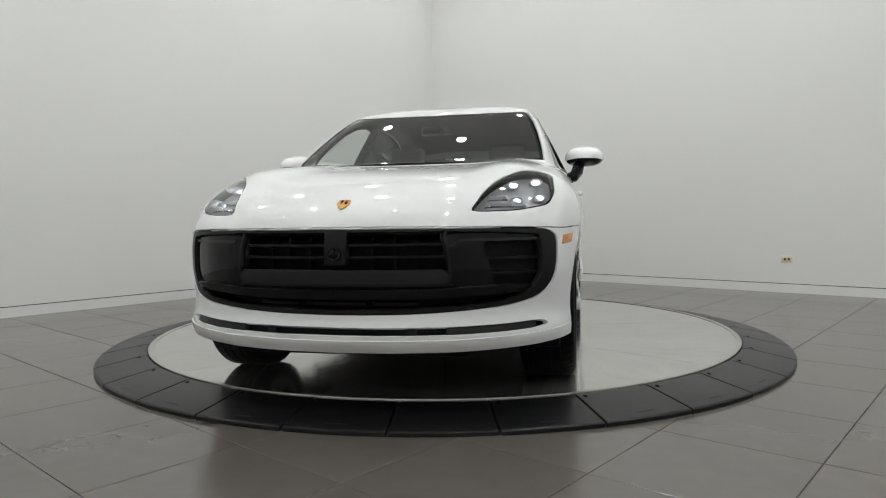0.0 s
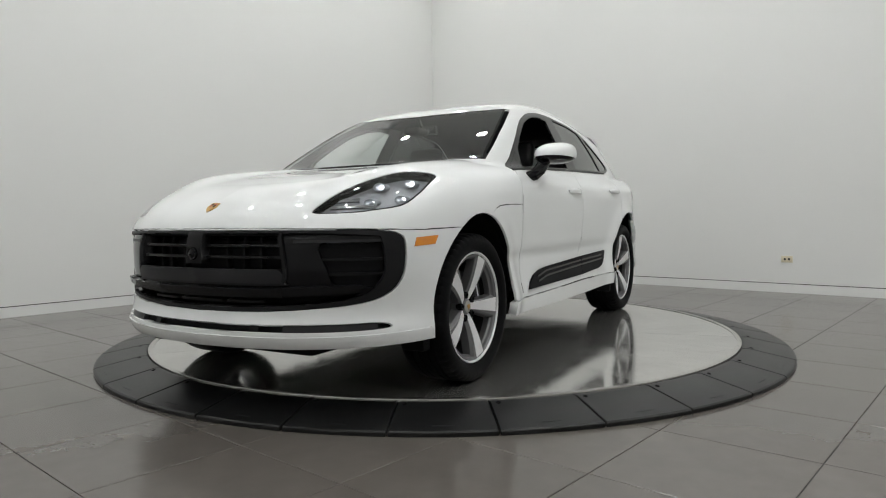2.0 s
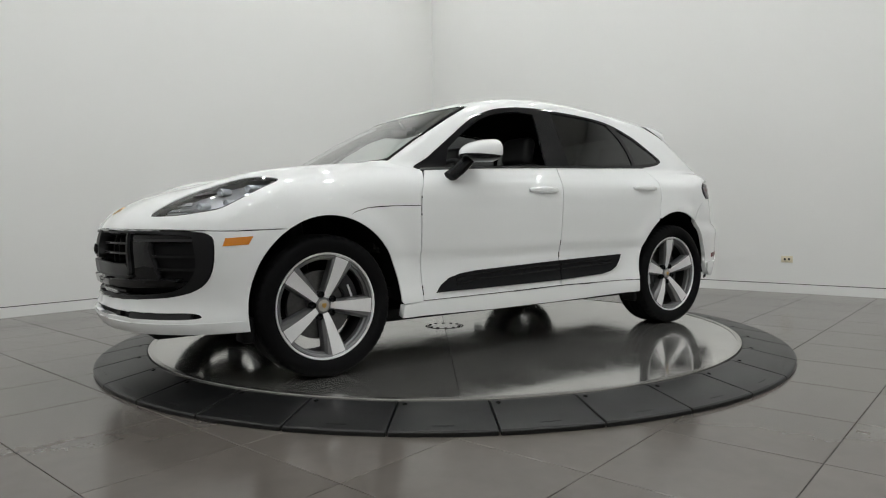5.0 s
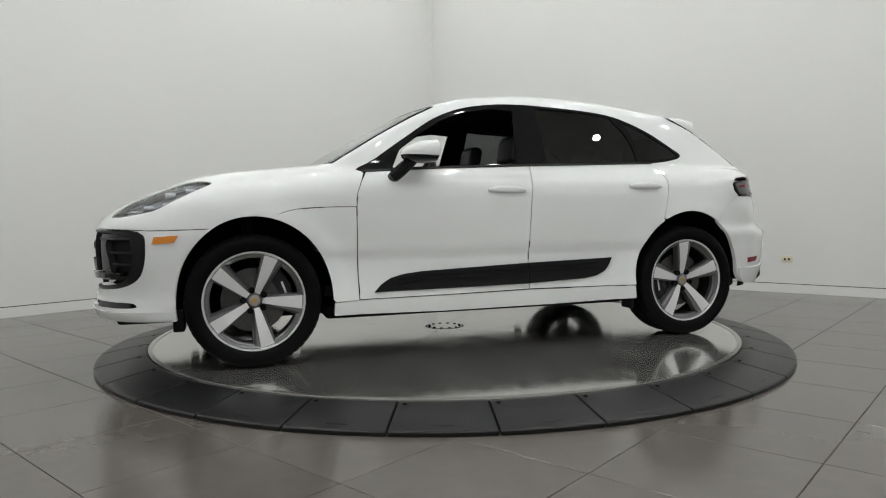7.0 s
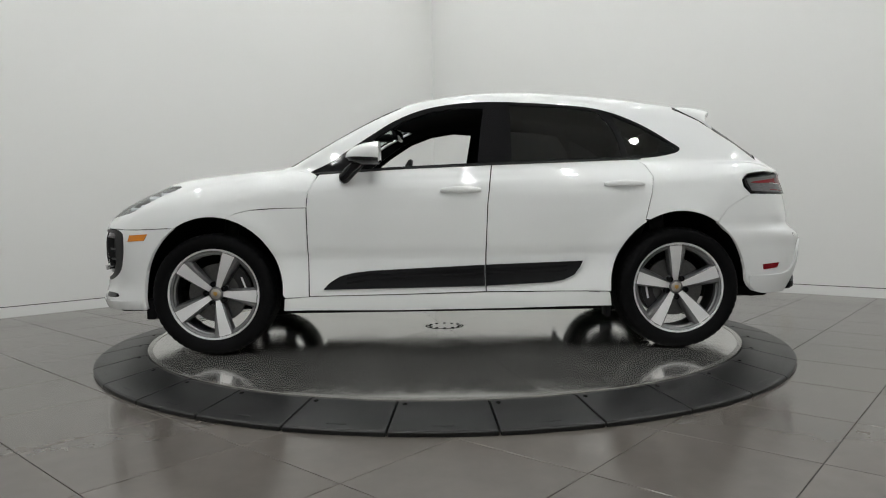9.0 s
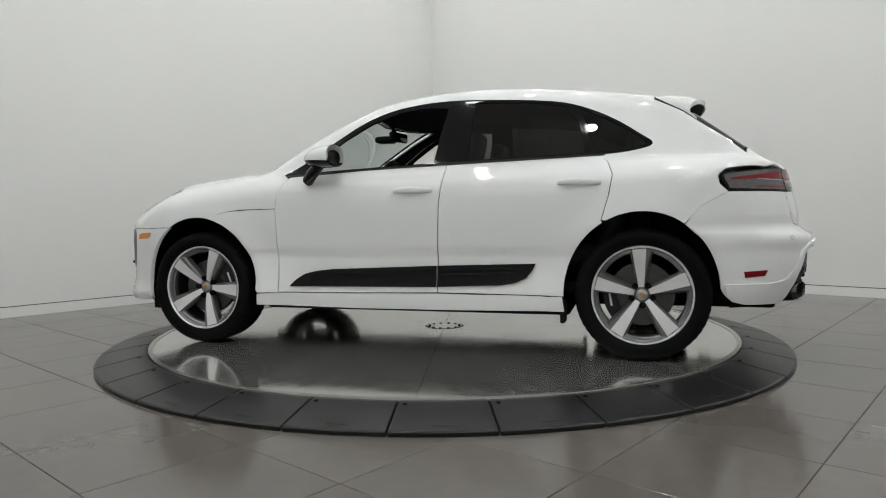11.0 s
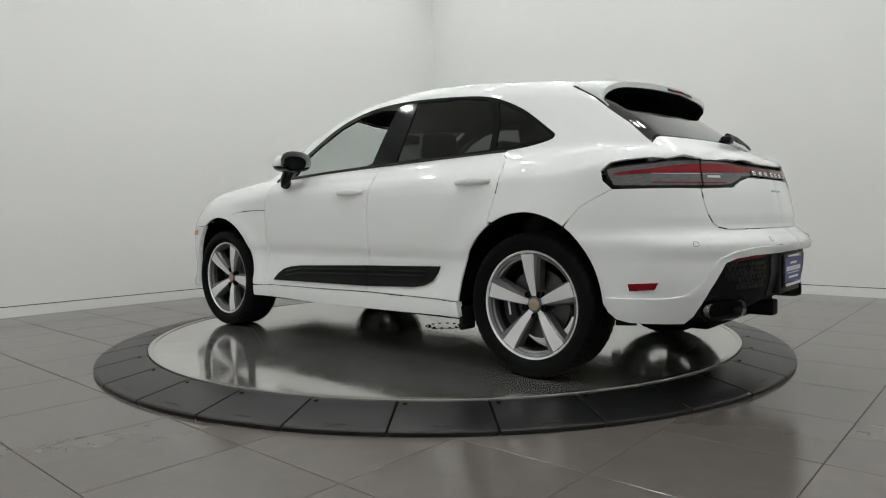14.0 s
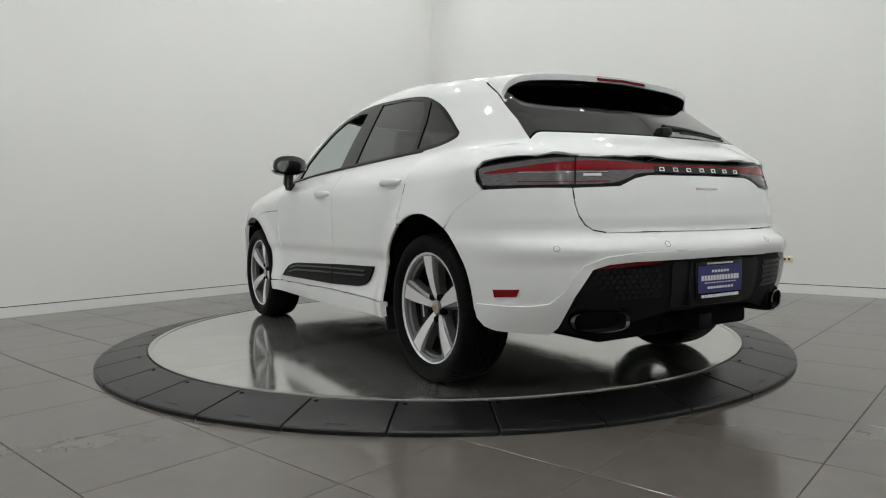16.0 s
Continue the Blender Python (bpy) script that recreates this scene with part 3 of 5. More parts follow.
HL = rounded(onto(G, hl), n=3)
HL_R = flip(HL)
cpart("bonnet", skin(G, onto(G, both(half)), [HL, HL_R], PAINT, step=0.028), "white bonnet wrapping over both wings")
cpart("headlight_left", skin(G, HL, [], GLASS_LAMP, step=0.025, gap=0.004, lift=-0.001, rim=0.02))
cpart("headlight_right", skin(G, HL_R, [], GLASS_LAMP, step=0.025, gap=0.004, lift=-0.001, rim=0.02))

# roof, pillars and rear quarters in one pressing
B = Barrel(0.8)
half = [(-0.415, 0.0, 1.55), (-0.385, -0.3, 1.54), (-0.33, -0.5, 1.52), (-0.265, -0.61, 1.50), (-0.45, -0.66, 1.41), (-0.65, -0.70, 1.30), (-0.85, -0.75, 1.19), (-0.955, -0.775, 1.13), (-0.90, -0.80, 1.105), (-0.785, -0.872, 1.078)]
half += [(-0.757, -0.86, 1.094), (-0.3, -0.86, 1.116), (0.29, -0.85, 1.136), (0.73, -0.85, 1.148), (1.168, -0.85, 1.161), snug(1.219, 1.117), snug(1.247, 1.04), snug(1.229, 0.93), snug(1.187, 0.785)]
half += [snug(x, z) for x, z in arch(1.403, 117, 58)]
half += [snug(1.66, 0.805), snug(1.70, 0.852), snug(1.77, 0.891), snug(1.845, 0.930), (1.80, -0.91, 0.97), (1.79, -0.90, 1.012), (1.83, -0.885, 1.053), (1.93, -0.845, 1.065), (2.045, -0.777, 1.068), (2.03, -0.778, 1.09), (1.965, -0.754, 1.150), (1.84, -0.725, 1.26), (1.72, -0.70, 1.345), (1.63, -0.68, 1.42), (1.53, -0.655, 1.475), (1.474, -0.632, 1.503), (1.485, -0.4, 1.53), (1.50, 0.0, 1.545)]
dlo3 = onto(B, np.stack([DLO[:, 0], -(0.868 - 0.47 * (DLO[:, 1] - 1.10) - 0.10 * (DLO[:, 1] - 1.10) ** 2 + cab_x(DLO[:, 0])), DLO[:, 1]], 1))
cpart("roof", skin(B, onto(B, both(half)), [dlo3, flip(dlo3)], PAINT, step=0.028, gap=0.001), "white roof, pillars and rear quarter panels")
U = Above()
ws = [(-1.118, 0.0), (-1.10, -0.25), (-1.055, -0.5), (-0.975, -0.70), (-0.935, -0.755), (-0.62, -0.688), (-0.275, -0.602), (-0.34, -0.47), (-0.395, -0.25), (-0.42, 0.0)]
ws = ws + [(x, -y) for x, y in ws[::-1] if abs(y) > 1e-6]
cpart("windscreen", skin(U, ws, [], GLASS_CLEAR, step=0.04, gap=0.0, lift=-0.002, rim=0), "clear raked windscreen")
cpart("windscreen_seal", skin(U, ws, [inset(dense(np.array(ws), 0.05), 0.013)], BLACK_GLOSS, step=0.03, gap=0.0, lift=-0.001, rim=0.01), "black windscreen border")

# nose
NC = 0.9
D = Drum(-NC, -1)
ang = lambda y: math.atan2(y, -(float(nose_y(abs(y))) + NC))
arch_edge = [(math.atan2(snug(x, z)[1], -(x + NC)), z) for x, z in arch(-1.403, 121, 192, n=12)]
top_edge = [*[(ang(-y), 0.7745 - 0.012 * (y / 0.86) ** 3) for y in np.linspace(0, 0.86, 12)], *[(math.atan2(snug(x, z)[1], -(x + NC)), z) for x, z in ((-1.92, 0.7605), (-1.85, 0.7592), (-1.73, 0.7625))]]
low_edge = arch_edge + [(ang(-0.89), 0.277), (ang(-0.8), 0.272), (ang(-0.5), 0.266), (0.0, 0.262)]
half = top_edge + low_edge
full = half + [(-a, z) for a, z in half[::-1] if abs(a) > 1e-6]
mouth_h = [(0.0, 0.770), (ang(-0.5), 0.769), (ang(-0.80), 0.764), (ang(-0.865), 0.745), (ang(-0.88), 0.70), (ang(-0.875), 0.58), (ang(-0.84), 0.50), (ang(-0.75), 0.455), (ang(-0.55), 0.432), (ang(-0.3), 0.420), (0.0, 0.416)]
mouth = rounded(mouth_h + [(-a, z) for a, z in mouth_h[::-1] if abs(a) > 1e-6], n=3)
slot_h = [(0.0, 0.368), (ang(-0.45), 0.370), (ang(-0.70), 0.374), (ang(-0.80), 0.376), (ang(-0.835), 0.366), (ang(-0.82), 0.350), (ang(-0.6), 0.340), (0.0, 0.334)]
slot = rounded(slot_h + [(-a, z) for a, z in slot_h[::-1] if abs(a) > 1e-6], n=3)
cpart("front_bumper", skin(D, full, [mouth, slot], PAINT, step=0.028, rim=0.03), "white front bumper round a wide black air intake")
# tail
T = Drum(1.2, 1)
tang = lambda y: math.atan2(y, float(tail_y(abs(y))) - 1.2)
def tail_at(x, z):
    return (math.atan2(snug(x, z)[1], x - 1.2), z)


half = [(0.0, 0.736), (tang(-0.59), 0.738), (tang(-0.642), 0.748), (tang(-0.676), 0.771), (tang(-0.699), 0.808), (tang(-0.712), 0.86), (tang(-0.719), 0.926), (tang(-0.80), 0.929), *[(math.atan2(snug(x, z)[1], x - 1.2), z) for x, z in ((1.845, 0.9290), (1.77, 0.8900), (1.70, 0.8510), (1.66, 0.804), *arch(1.403, 57, 4, n=10), (1.830, 0.372), (1.865, 0.338), (1.92, 0.324))], (tang(-0.86), 0.322), (tang(-0.79), 0.322), (tang(-0.765), 0.355), (tang(-0.72), 0.48), (tang(-0.66), 0.590), (tang(-0.60), 0.612), (tang(-0.5), 0.622), (0.0, 0.628)]
full = half + [(-a, z) for a, z in half[::-1] if abs(a) > 1e-6]
cpart("rear_bumper", skin(T, full, [], PAINT, step=0.028, rim=0.03), "white rear bumper")
TAILGATE = [(0.0, 0.982), (tang(-0.36), 0.980), (tang(-0.44), 0.965), (tang(-0.52), 0.932), (tang(-0.7155), 0.926), (tang(-0.7085), 0.86), (tang(-0.6955), 0.810), (tang(-0.673), 0.774), (tang(-0.640), 0.752), (tang(-0.59), 0.742), (0.0, 0.740)]
def mirrored(h):
    return h + [(-a, z) for a, z in h[::-1] if abs(a) > 1e-6]


cpart("tailgate", skin(T, mirrored(TAILGATE), [], PAINT, step=0.028), "white tailgate")
# rear window and the ledge below it, drawn from above
def lower(y):
    return 2.062 - 0.100 * (y / 0.7) ** 2


edge_y = np.linspace(0, -0.70, 9)
win = [(lower(y), y) for y in edge_y] + [(1.955, -0.738), (1.90, -0.734), (1.80, -0.712), (1.70, -0.690), (1.64, -0.672), (1.66, -0.4), (1.67, 0.0)]
win = win + [(x, -y) for x, y in win[::-1] if abs(y) > 1e-6]
cpart("rear_window", skin(U, win, [], GLASS_REAR, step=0.04, gap=0.002, lift=-0.002, rim=0), "dark tinted rear window")
cpart("rear_window_border", skin(U, win, [inset(dense(np.array(win), 0.05), 0.010)], BLACK_GLOSS, step=0.03, gap=0.001, lift=-0.001, rim=0.01), "black rear window border")
led = [(lower(y) + 0.003, y) for y in edge_y] + [(1.958, -0.7395), (1.962, -0.752), (2.0, -0.766), (2.028, -0.776)]
led += [(float(tail_y(abs(y))) + float(tail_z(1.056)), y) for y in (-0.775, -0.72, -0.65, -0.55, -0.4, -0.2, 0.0)]
led = led + [(x, -y) for x, y in led[::-1] if abs(y) > 1e-6]
cpart("tailgate_ledge", skin(U, led, [], PAINT, step=0.025), "white tailgate ledge under the rear window")


# ---- car details ----
def sym(h):
    return h + [(-a, z) for a, z in h[::-1] if abs(a) > 1e-6]


def round_sym(h):
    return rounded(sym(h), n=3)


LINING = mat("black_lining", (0.010, 0.010, 0.011), 0.8, spec=0.15)
BOWL_DARK = mat("headlight_housing", (0.42, 0.42, 0.43), 0.3, metal=0.15)
SILVER_BOWL = mat("headlight_reflector", (0.55, 0.56, 0.58), 0.32, metal=0.3)

# linings behind the pressings and the openings
half = [(-0.40, 0.0, 1.55), (-0.37, -0.3, 1.54), (-0.31, -0.5, 1.52), (-0.25, -0.60, 1.50), (-0.45, -0.665, 1.41), (-0.65, -0.71, 1.30), (-0.85, -0.76, 1.19), (-0.93, -0.785, 1.13), (-0.757, -0.86, 1.08), (0.29, -0.85, 1.12), (1.168, -0.85, 1.14), (1.35, -0.90, 1.0), (1.78, -0.90, 1.0), (1.95, -0.78, 1.13), (1.72, -0.69, 1.345), (1.53, -0.65, 1.475), (1.50, 0.0, 1.545)]
cpart("headliner", skin(B, onto(B, both(half)), [dlo3, flip(dlo3)], LINING, step=0.045, lift=-0.020, rim=0, gap=0.004), "black roof and pillar lining")

# nose: frame, openings, slats
OPEN_C = round_sym([(0.0, 0.757), (ang(-0.40), 0.757), (ang(-0.435), 0.735), (ang(-0.455), 0.62), (ang(-0.45), 0.595), (0.0, 0.592)])
OPEN_S = [(ang(-0.60), 0.715), (ang(-0.80), 0.720), (ang(-0.825), 0.70), (ang(-0.83), 0.56), (ang(-0.80), 0.515), (ang(-0.66), 0.520), (ang(-0.625), 0.60)]
OPEN_S = rounded(OPEN_S, n=3)
OPEN_L = sym([(0.0, 0.478), (ang(-0.40), 0.482), (ang(-0.62), 0.492), (ang(-0.76), 0.500), (ang(-0.72), 0.468), (ang(-0.55), 0.447), (0.0, 0.434)])
cpart("intake_frame", skin(D, mouth, [OPEN_C, OPEN_S, flip(OPEN_S), OPEN_L], BLACK_GLOSS, step=0.025, gap=-0.004, lift=-0.020, rim=0.06), "gloss black intake frame")
surround = rounded(sym([(0.0, 0.768), (ang(-0.5), 0.767), (ang(-0.80), 0.762), (ang(-0.862), 0.744), (ang(-0.876), 0.70), (ang(-0.871), 0.58), (ang(-0.836), 0.502), (ang(-0.75), 0.458), (ang(-0.55), 0.435), (0.0, 0.419)]), n=3)
inner_s = rounded(sym([(0.0, 0.757), (ang(-0.5), 0.756), (ang(-0.78), 0.742), (ang(-0.815), 0.72), (ang(-0.825), 0.60), (ang(-0.80), 0.53), (ang(-0.74), 0.482), (ang(-0.55), 0.452), (0.0, 0.434)]), n=3)
cpart("intake_surround", skin(D, surround, [inner_s], BLACK_SATIN, step=0.02, lift=-0.004, rim=0.03), "satin black intake surround")
cpart("intake_backing", skin(D, mouth, [], LINING, step=0.05, gap=0.02, lift=-0.10, rim=0), "dark radiator backing")


def bar(a0, a1, z0, z1, lift=-0.03, rim=0.03, material=BLACK_SATIN, name="slat", label="", parent=None):
    n = 8
    out = [(a0 + (a1 - a0) * i / n, z0) for i in range(n + 1)] + [(a1 - (a1 - a0) * i / n, z1) for i in range(n + 1)]
    me = skin(D, out, [], material, step=0.03, gap=0.0, lift=lift, rim=rim)
    return part(name, me, None, parent, label, at=None) if parent else cpart(name, me, label)


ring_o = round_sym([(0.0, 0.765), (ang(-0.42), 0.765), (ang(-0.452), 0.745), (ang(-0.472), 0.60), (ang(-0.462), 0.545), (ang(-0.44), 0.534), (0.0, 0.534)])
ring_i = round_sym([(0.0, 0.757), (ang(-0.41), 0.757), (ang(-0.44), 0.738), (ang(-0.459), 0.60), (ang(-0.450), 0.552), (ang(-0.43), 0.543), (0.0, 0.543)])
cpart("grille_ring", skin(D, ring_o, [ring_i], BLACK_SATIN, step=0.02, gap=0, lift=-0.004, rim=0.03), "satin black grille frame")
grille = cpart("grille", skin(D, sym([(0.0, 0.602), (ang(-0.44), 0.602), (ang(-0.465), 0.575), (ang(-0.455), 0.548), (ang(-0.43), 0.540), (0.0, 0.540)]), [], GREY_SATIN, step=0.02, lift=-0.004, rim=0.03), "black slatted grille with a dark lower bar")
for z in (0.652, 0.708):
    bar(ang(-0.45), ang(0.45), z - 0.006, z + 0.006, parent=grille)
    bar(ang(-0.41), ang(0.41), z - 0.002, z + 0.003, lift=-0.027, rim=0.004, material=BLACK_GLOSS, parent=grille, name="slat_edge")
for y in (-0.33, -0.24, -0.14, 0.14, 0.24, 0.33):
    bar(ang(y) - 0.004, ang(y) + 0.004, 0.6, 0.757, lift=-0.058, rim=0.03, material=BLACK_MATT, parent=grille, name="rib")
shell = bar(-0.033, 0.033, 0.625, 0.766, lift=0.002, rim=0.05, material=BLACK_SATIN, parent=grille, name="camera_housing", label="black front camera housing")
bm = bmesh.new()
lathe(bm, [(0.0, 0.012), (0.012, 0.010), (0.02, 0.004), (0.027, 0.006), (0.029, 0.0), (0.029, -0.01)], 24, "x")
for v in bm.verts:
    v.co.x *= -1
part("camera_lens", fix(bm), BLACK_GLOSS, grille, at=pose(-2.326, 0, 0.668))
for s in (-1, 1):
    for z, m in ((0.722, GREY_SATIN), (0.640, BLACK_SATIN), (0.575, BLACK_SATIN)):
        a, b = (ang(-0.50) if z > 0.7 else ang(-0.60), ang(-0.825))
        bar(s * a * -1 if s > 0 else a, s * b * -1 if s > 0 else b, z - 0.006, z + 0.006, lift=-0.016 if z > 0.7 else -0.034, material=m, name="intake_slat")
    o = OPEN_S if s < 0 else flip(OPEN_S)
    cpart("side_intake_panel", skin(D, o, [], BLACK_MATT, step=0.03, gap=-0.01, lift=-0.055, rim=0), "matt black blanking panel in the side intake")
for a, b in ((-0.24, -0.10), (-0.08, 0.11), (0.14, 0.27)):
    bar(a, b, 0.452, 0.462, lift=-0.03, name="intake_slat")
cpart("splitter_ridge", skin(D, round_sym([(0.0, 0.520), (ang(-0.30), 0.522), (ang(-0.52), 0.528), (ang(-0.66), 0.532), (ang(-0.76), 0.530), (ang(-0.70), 0.512), (ang(-0.52), 0.498), (ang(-0.30), 0.489), (0.0, 0.485)]), [], BLACK_GLOSS, step=0.015, gap=0, lift=0.008, rim=0.05), "gloss black ridge under the grille")
cpart("lower_slot", skin(D, slot, [], BLACK_MATT, step=0.04, gap=-0.006, lift=-0.04, rim=0), "black lower air slot")
for s in (-1, 1):
    for y0, y1, m in ((0.45, 0.80, GREY_SATIN), (0.29, 0.33, BLACK_SATIN)):
        a, b = s * ang(y0), s * ang(y1)
        bar(a, b, 0.338, 0.374 if y0 < 0.4 else 0.380, lift=-0.012 if y0 > 0.4 else -0.02, material=m, name="slot_insert")
cpart("front_lip", skin(D, sym([(0.0, 0.316), (ang(-0.5), 0.319), (ang(-0.75), 0.325), (ang(-0.86), 0.331), (math.atan2(snug(-1.83, 0.335)[1], 0.93), 0.335), (math.atan2(snug(-1.83, 0.30)[1], 0.93), 0.288), (ang(-0.87), 0.282), (ang(-0.8), 0.277), (ang(-0.5), 0.269), (0.0, 0.265)]), [], PAINT, step=0.025, gap=0, lift=0.007, rim=0.012), "white front lip")
# Dark sheet behind the bonnet and bumper seam, coloured as the gap's shade.
cpart("nose_joint_backing", skin(D, sym([(0.0, 0.80), (ang(-0.6), 0.80), (ang(-0.88), 0.79), (ang(-0.9), 0.78), (ang(-0.9), 0.74), (ang(-0.88), 0.745), (ang(-0.6), 0.75), (0.0, 0.75)]), [], GAP, step=0.05, gap=0, lift=-0.018, rim=0))

# badge on the bonnet
cr = [(-2.172, 0.0, 0.885), (-2.176, -0.024, 0.885), (-2.205, -0.028, 0.87), (-2.228, -0.017, 0.86), (-2.243, 0.0, 0.85)]
crest = cpart("badge", skin(G, onto(G, both(cr)), [], GOLD, step=0.008, gap=0, lift=0.004, rim=0.006), "small gold shield badge")
for dx, y0, m in ((0, -0.016, RED_ENAMEL), (-0.022, 0.004, RED_ENAMEL), (0, 0.004, BLACK_GLOSS), (-0.022, -0.016, BLACK_GLOSS)):
    q = [(-2.182 + dx, y0, 0.883), (-2.182 + dx, y0 + 0.011, 0.883), (-2.198 + dx, y0 + 0.011, 0.876), (-2.198 + dx, y0, 0.876)]
    part("badge_field", skin(G, onto(G, q), [], m, step=0.008, gap=0, lift=0.0048, rim=0.001), None, crest)

# headlights: dark bowl, four lit bars, lower light guide
for s in (-1, 1):
    o = HL if s < 0 else HL_R
    bowl = cpart("headlight_bowl", skin(G, o, [], BOWL_DARK, step=0.03, gap=-0.004, lift=-0.05, rim=0), "dark grey headlight housing")
    me = skin(G, o, [inset(dense(np.array(o), 0.03), 0.009)], BLACK_GLOSS, step=0.02, gap=0.001, lift=-0.004, rim=0.012)
    part("headlight_frame", me, None, bowl, "black headlight border")
    for x, y, z in ((-1.875, -0.690, 0.966), (-1.765, -0.782, 0.982), (-1.985, -0.715, 0.894), (-1.882, -0.808, 0.908)):
        at = pose(x + 0.020, -s * (y + 0.012) if s > 0 else y + 0.012, z - 0.016, 0, 0, -8 * s)
        bm = bmesh.new()
        lathe(bm, [(0.028, 0.05), (0.031, 0.0), (0.027, -0.003), (0.020, 0.004), (0.017, 0.050), (0.0, 0.051)], 28, "x")
        for v in bm.verts:
            v.co.z *= 0.62
        lamp = part("projector", fix(bm), SILVER_BOWL, bowl, "silver-rimmed headlight projector", at=at)
        bm = bmesh.new()
        lathe(bm, [(0.0, 0.044), (0.0145, 0.044), (0.015, 0.048), (0.0, 0.049)], 24, "x")
        for v in bm.verts:
            v.co.z *= 0.6
        part("led", fix(bm), LAMP_ON, bowl, "lit white LED deep in its projector", at=at)
    g0 = [(-2.10, -0.585, 0.868), (-2.03, -0.66, 0.862), (-1.98, -0.735, 0.858), (-1.97, -0.74, 0.872), (-2.02, -0.665, 0.878), (-2.085, -0.59, 0.882)]
    g1 = [(-2.06, -0.60, 0.905), (-2.0, -0.67, 0.90), (-1.985, -0.66, 0.918), (-2.035, -0.60, 0.922)]
    for g in (g0, g1):
        q = onto(G, g)
        part("light_guide", skin(G, q if s < 0 else flip(q), [], CHROME, step=0.02, gap=0, lift=-0.022, rim=0.01), None, bowl)

# side markers, door handles, mirrors, belt strip
AMB = [(-1.915, 0.690), (-1.902, 0.728), (-1.780, 0.735), (-1.803, 0.696)]
RED_M = [(1.928, 0.468), (1.922, 0.501), (2.045, 0.508), (2.030, 0.477)]
for s in (-1, 1):
    v = Side(s)
    cpart("side_marker_light", skin(v, AMB, [], AMBER, step=0.02, gap=0, lift=0.003, rim=0.008), "amber side marker light")
    cpart("rear_reflector", skin(v, RED_M, [], RED_LENS, step=0.02, gap=0, lift=0.003, rim=0.008), "red rear side reflector")
    cpart("belt_strip", skin(v, [(-0.79, 1.078), (-0.3, 1.104), (0.29, 1.124), (0.73, 1.136), (1.2, 1.150), (1.2, 1.160), (0.73, 1.147), (0.29, 1.136), (-0.3, 1.116), (-0.78, 1.090)], [], BLACK_SATIN, step=0.02, gap=0, lift=0.005, rim=0.012), "black window sill strip")
    # raised ribs on the door blade
    for z0 in (0.0, 0.03):
        q = [(-0.60, 0.415 + z0), (-0.45, 0.440 + z0), (0.222, 0.462 + z0), (0.222, 0.474 + z0), (-0.45, 0.452 + z0), (-0.60, 0.428 + z0)]
        cpart("blade_rib", skin(v, q, [], BLACK_GLOSS, step=0.02, gap=0, lift=0.019, rim=0.006))
        q = [(0.238, 0.462 + z0), (0.70, 0.474 + z0 * 0.9), (0.73, 0.488 + z0 * 0.9), (0.238, 0.474 + z0)]
        cpart("blade_rib", skin(v, q, [], BLACK_GLOSS, step=0.02, gap=0, lift=0.019, rim=0.006))
    for x0, x1, z in ((-0.034, 0.208, 0.973), (0.946, 1.184, 0.997)):
        xs = np.linspace(x0, x1, 15)
        P, _ = cast(np.stack([xs, 0 * xs, np.full(15, z)], 1), np.tile([0.0, s, 0.0], (15, 1)), 1.2)
        u = np.linspace(0, 1, 15)
        lift = 0.034 * np.sin(np.pi * np.clip(u, 0.02, 0.98)) ** 0.35
        bm = bmesh.new()
        rings = []
        for k in range(15):
            w = 0.019 * (0.55 + 0.45 * math.sin(math.pi * u[k]) ** 0.6)
            rings.append([bm.verts.new((xs[k], P[k, 1] + s * (lift[k] - 0.012 + 0.011 * math.cos(a)), z + w * math.sin(a) + 0.004 * math.sin(math.pi * u[k]))) for a in np.linspace(0, 2 * math.pi, 13)[:-1]])
        for r0, r1 in zip(rings, rings[1:]):
            for k in range(12):
                bm.faces.new((r0[k], r0[(k + 1) % 12], r1[(k + 1) % 12], r1[k]))
        bm.faces.new(rings[0])
        bm.faces.new(rings[-1])
        cpart("door_handle", mesh_of(fix(bm), PAINT), "white door handle")
        cup = [(x0 + 0.05 + 0.075 * (1 + math.cos(a)), z - 0.012 + 0.028 * math.sin(a)) for a in np.linspace(0, 2 * math.pi, 20)[:-1]]
        cpart("handle_recess", skin(v, cup, [], PAINT, step=0.02, gap=0, lift=0.0015, rim=0.002))
    # mirror
    bm = bmesh.new()
    n, m = 20, 28
    rows = []
    for i in range(n + 1):
        u = i / n                                  # from the blunt face backwards to the tip ahead
        x = -0.388 - 0.20 * u
        k = max(1 - u ** 2.6, 0.0) ** 0.5
        rows.append([])
        for j in range(m):
            a = 2 * math.pi * j / m
            cy, cz = math.cos(a), math.sin(a)
            yy = 0.124 * math.copysign(abs(cy) ** 0.85, cy) * (0.9 + 0.1 * k) * max(k, 0.03)
            zz = (0.077 if cz > 0 else 0.058) * math.copysign(abs(cz) ** 0.8, cz) * max(k, 0.03)
            rows[-1].append(bm.verts.new((x, s * (0.990 + yy), 1.184 + zz - 0.015 * u)))
    for r0, r1 in zip(rows, rows[1:]):
        for j in range(m):
            bm.faces.new((r0[j], r0[(j + 1) % m], r1[(j + 1) % m], r1[j]))
    bm.faces.new(rows[-1])
    fix(bm)
    low = bm.copy()
    cutco = Vector((-0.48, 0, 1.164))
    bmesh.ops.bisect_plane(bm, geom=list(bm.verts) + list(bm.edges) + list(bm.faces), plane_co=cutco, plane_no=(0.06, 0, 1), clear_inner=True)
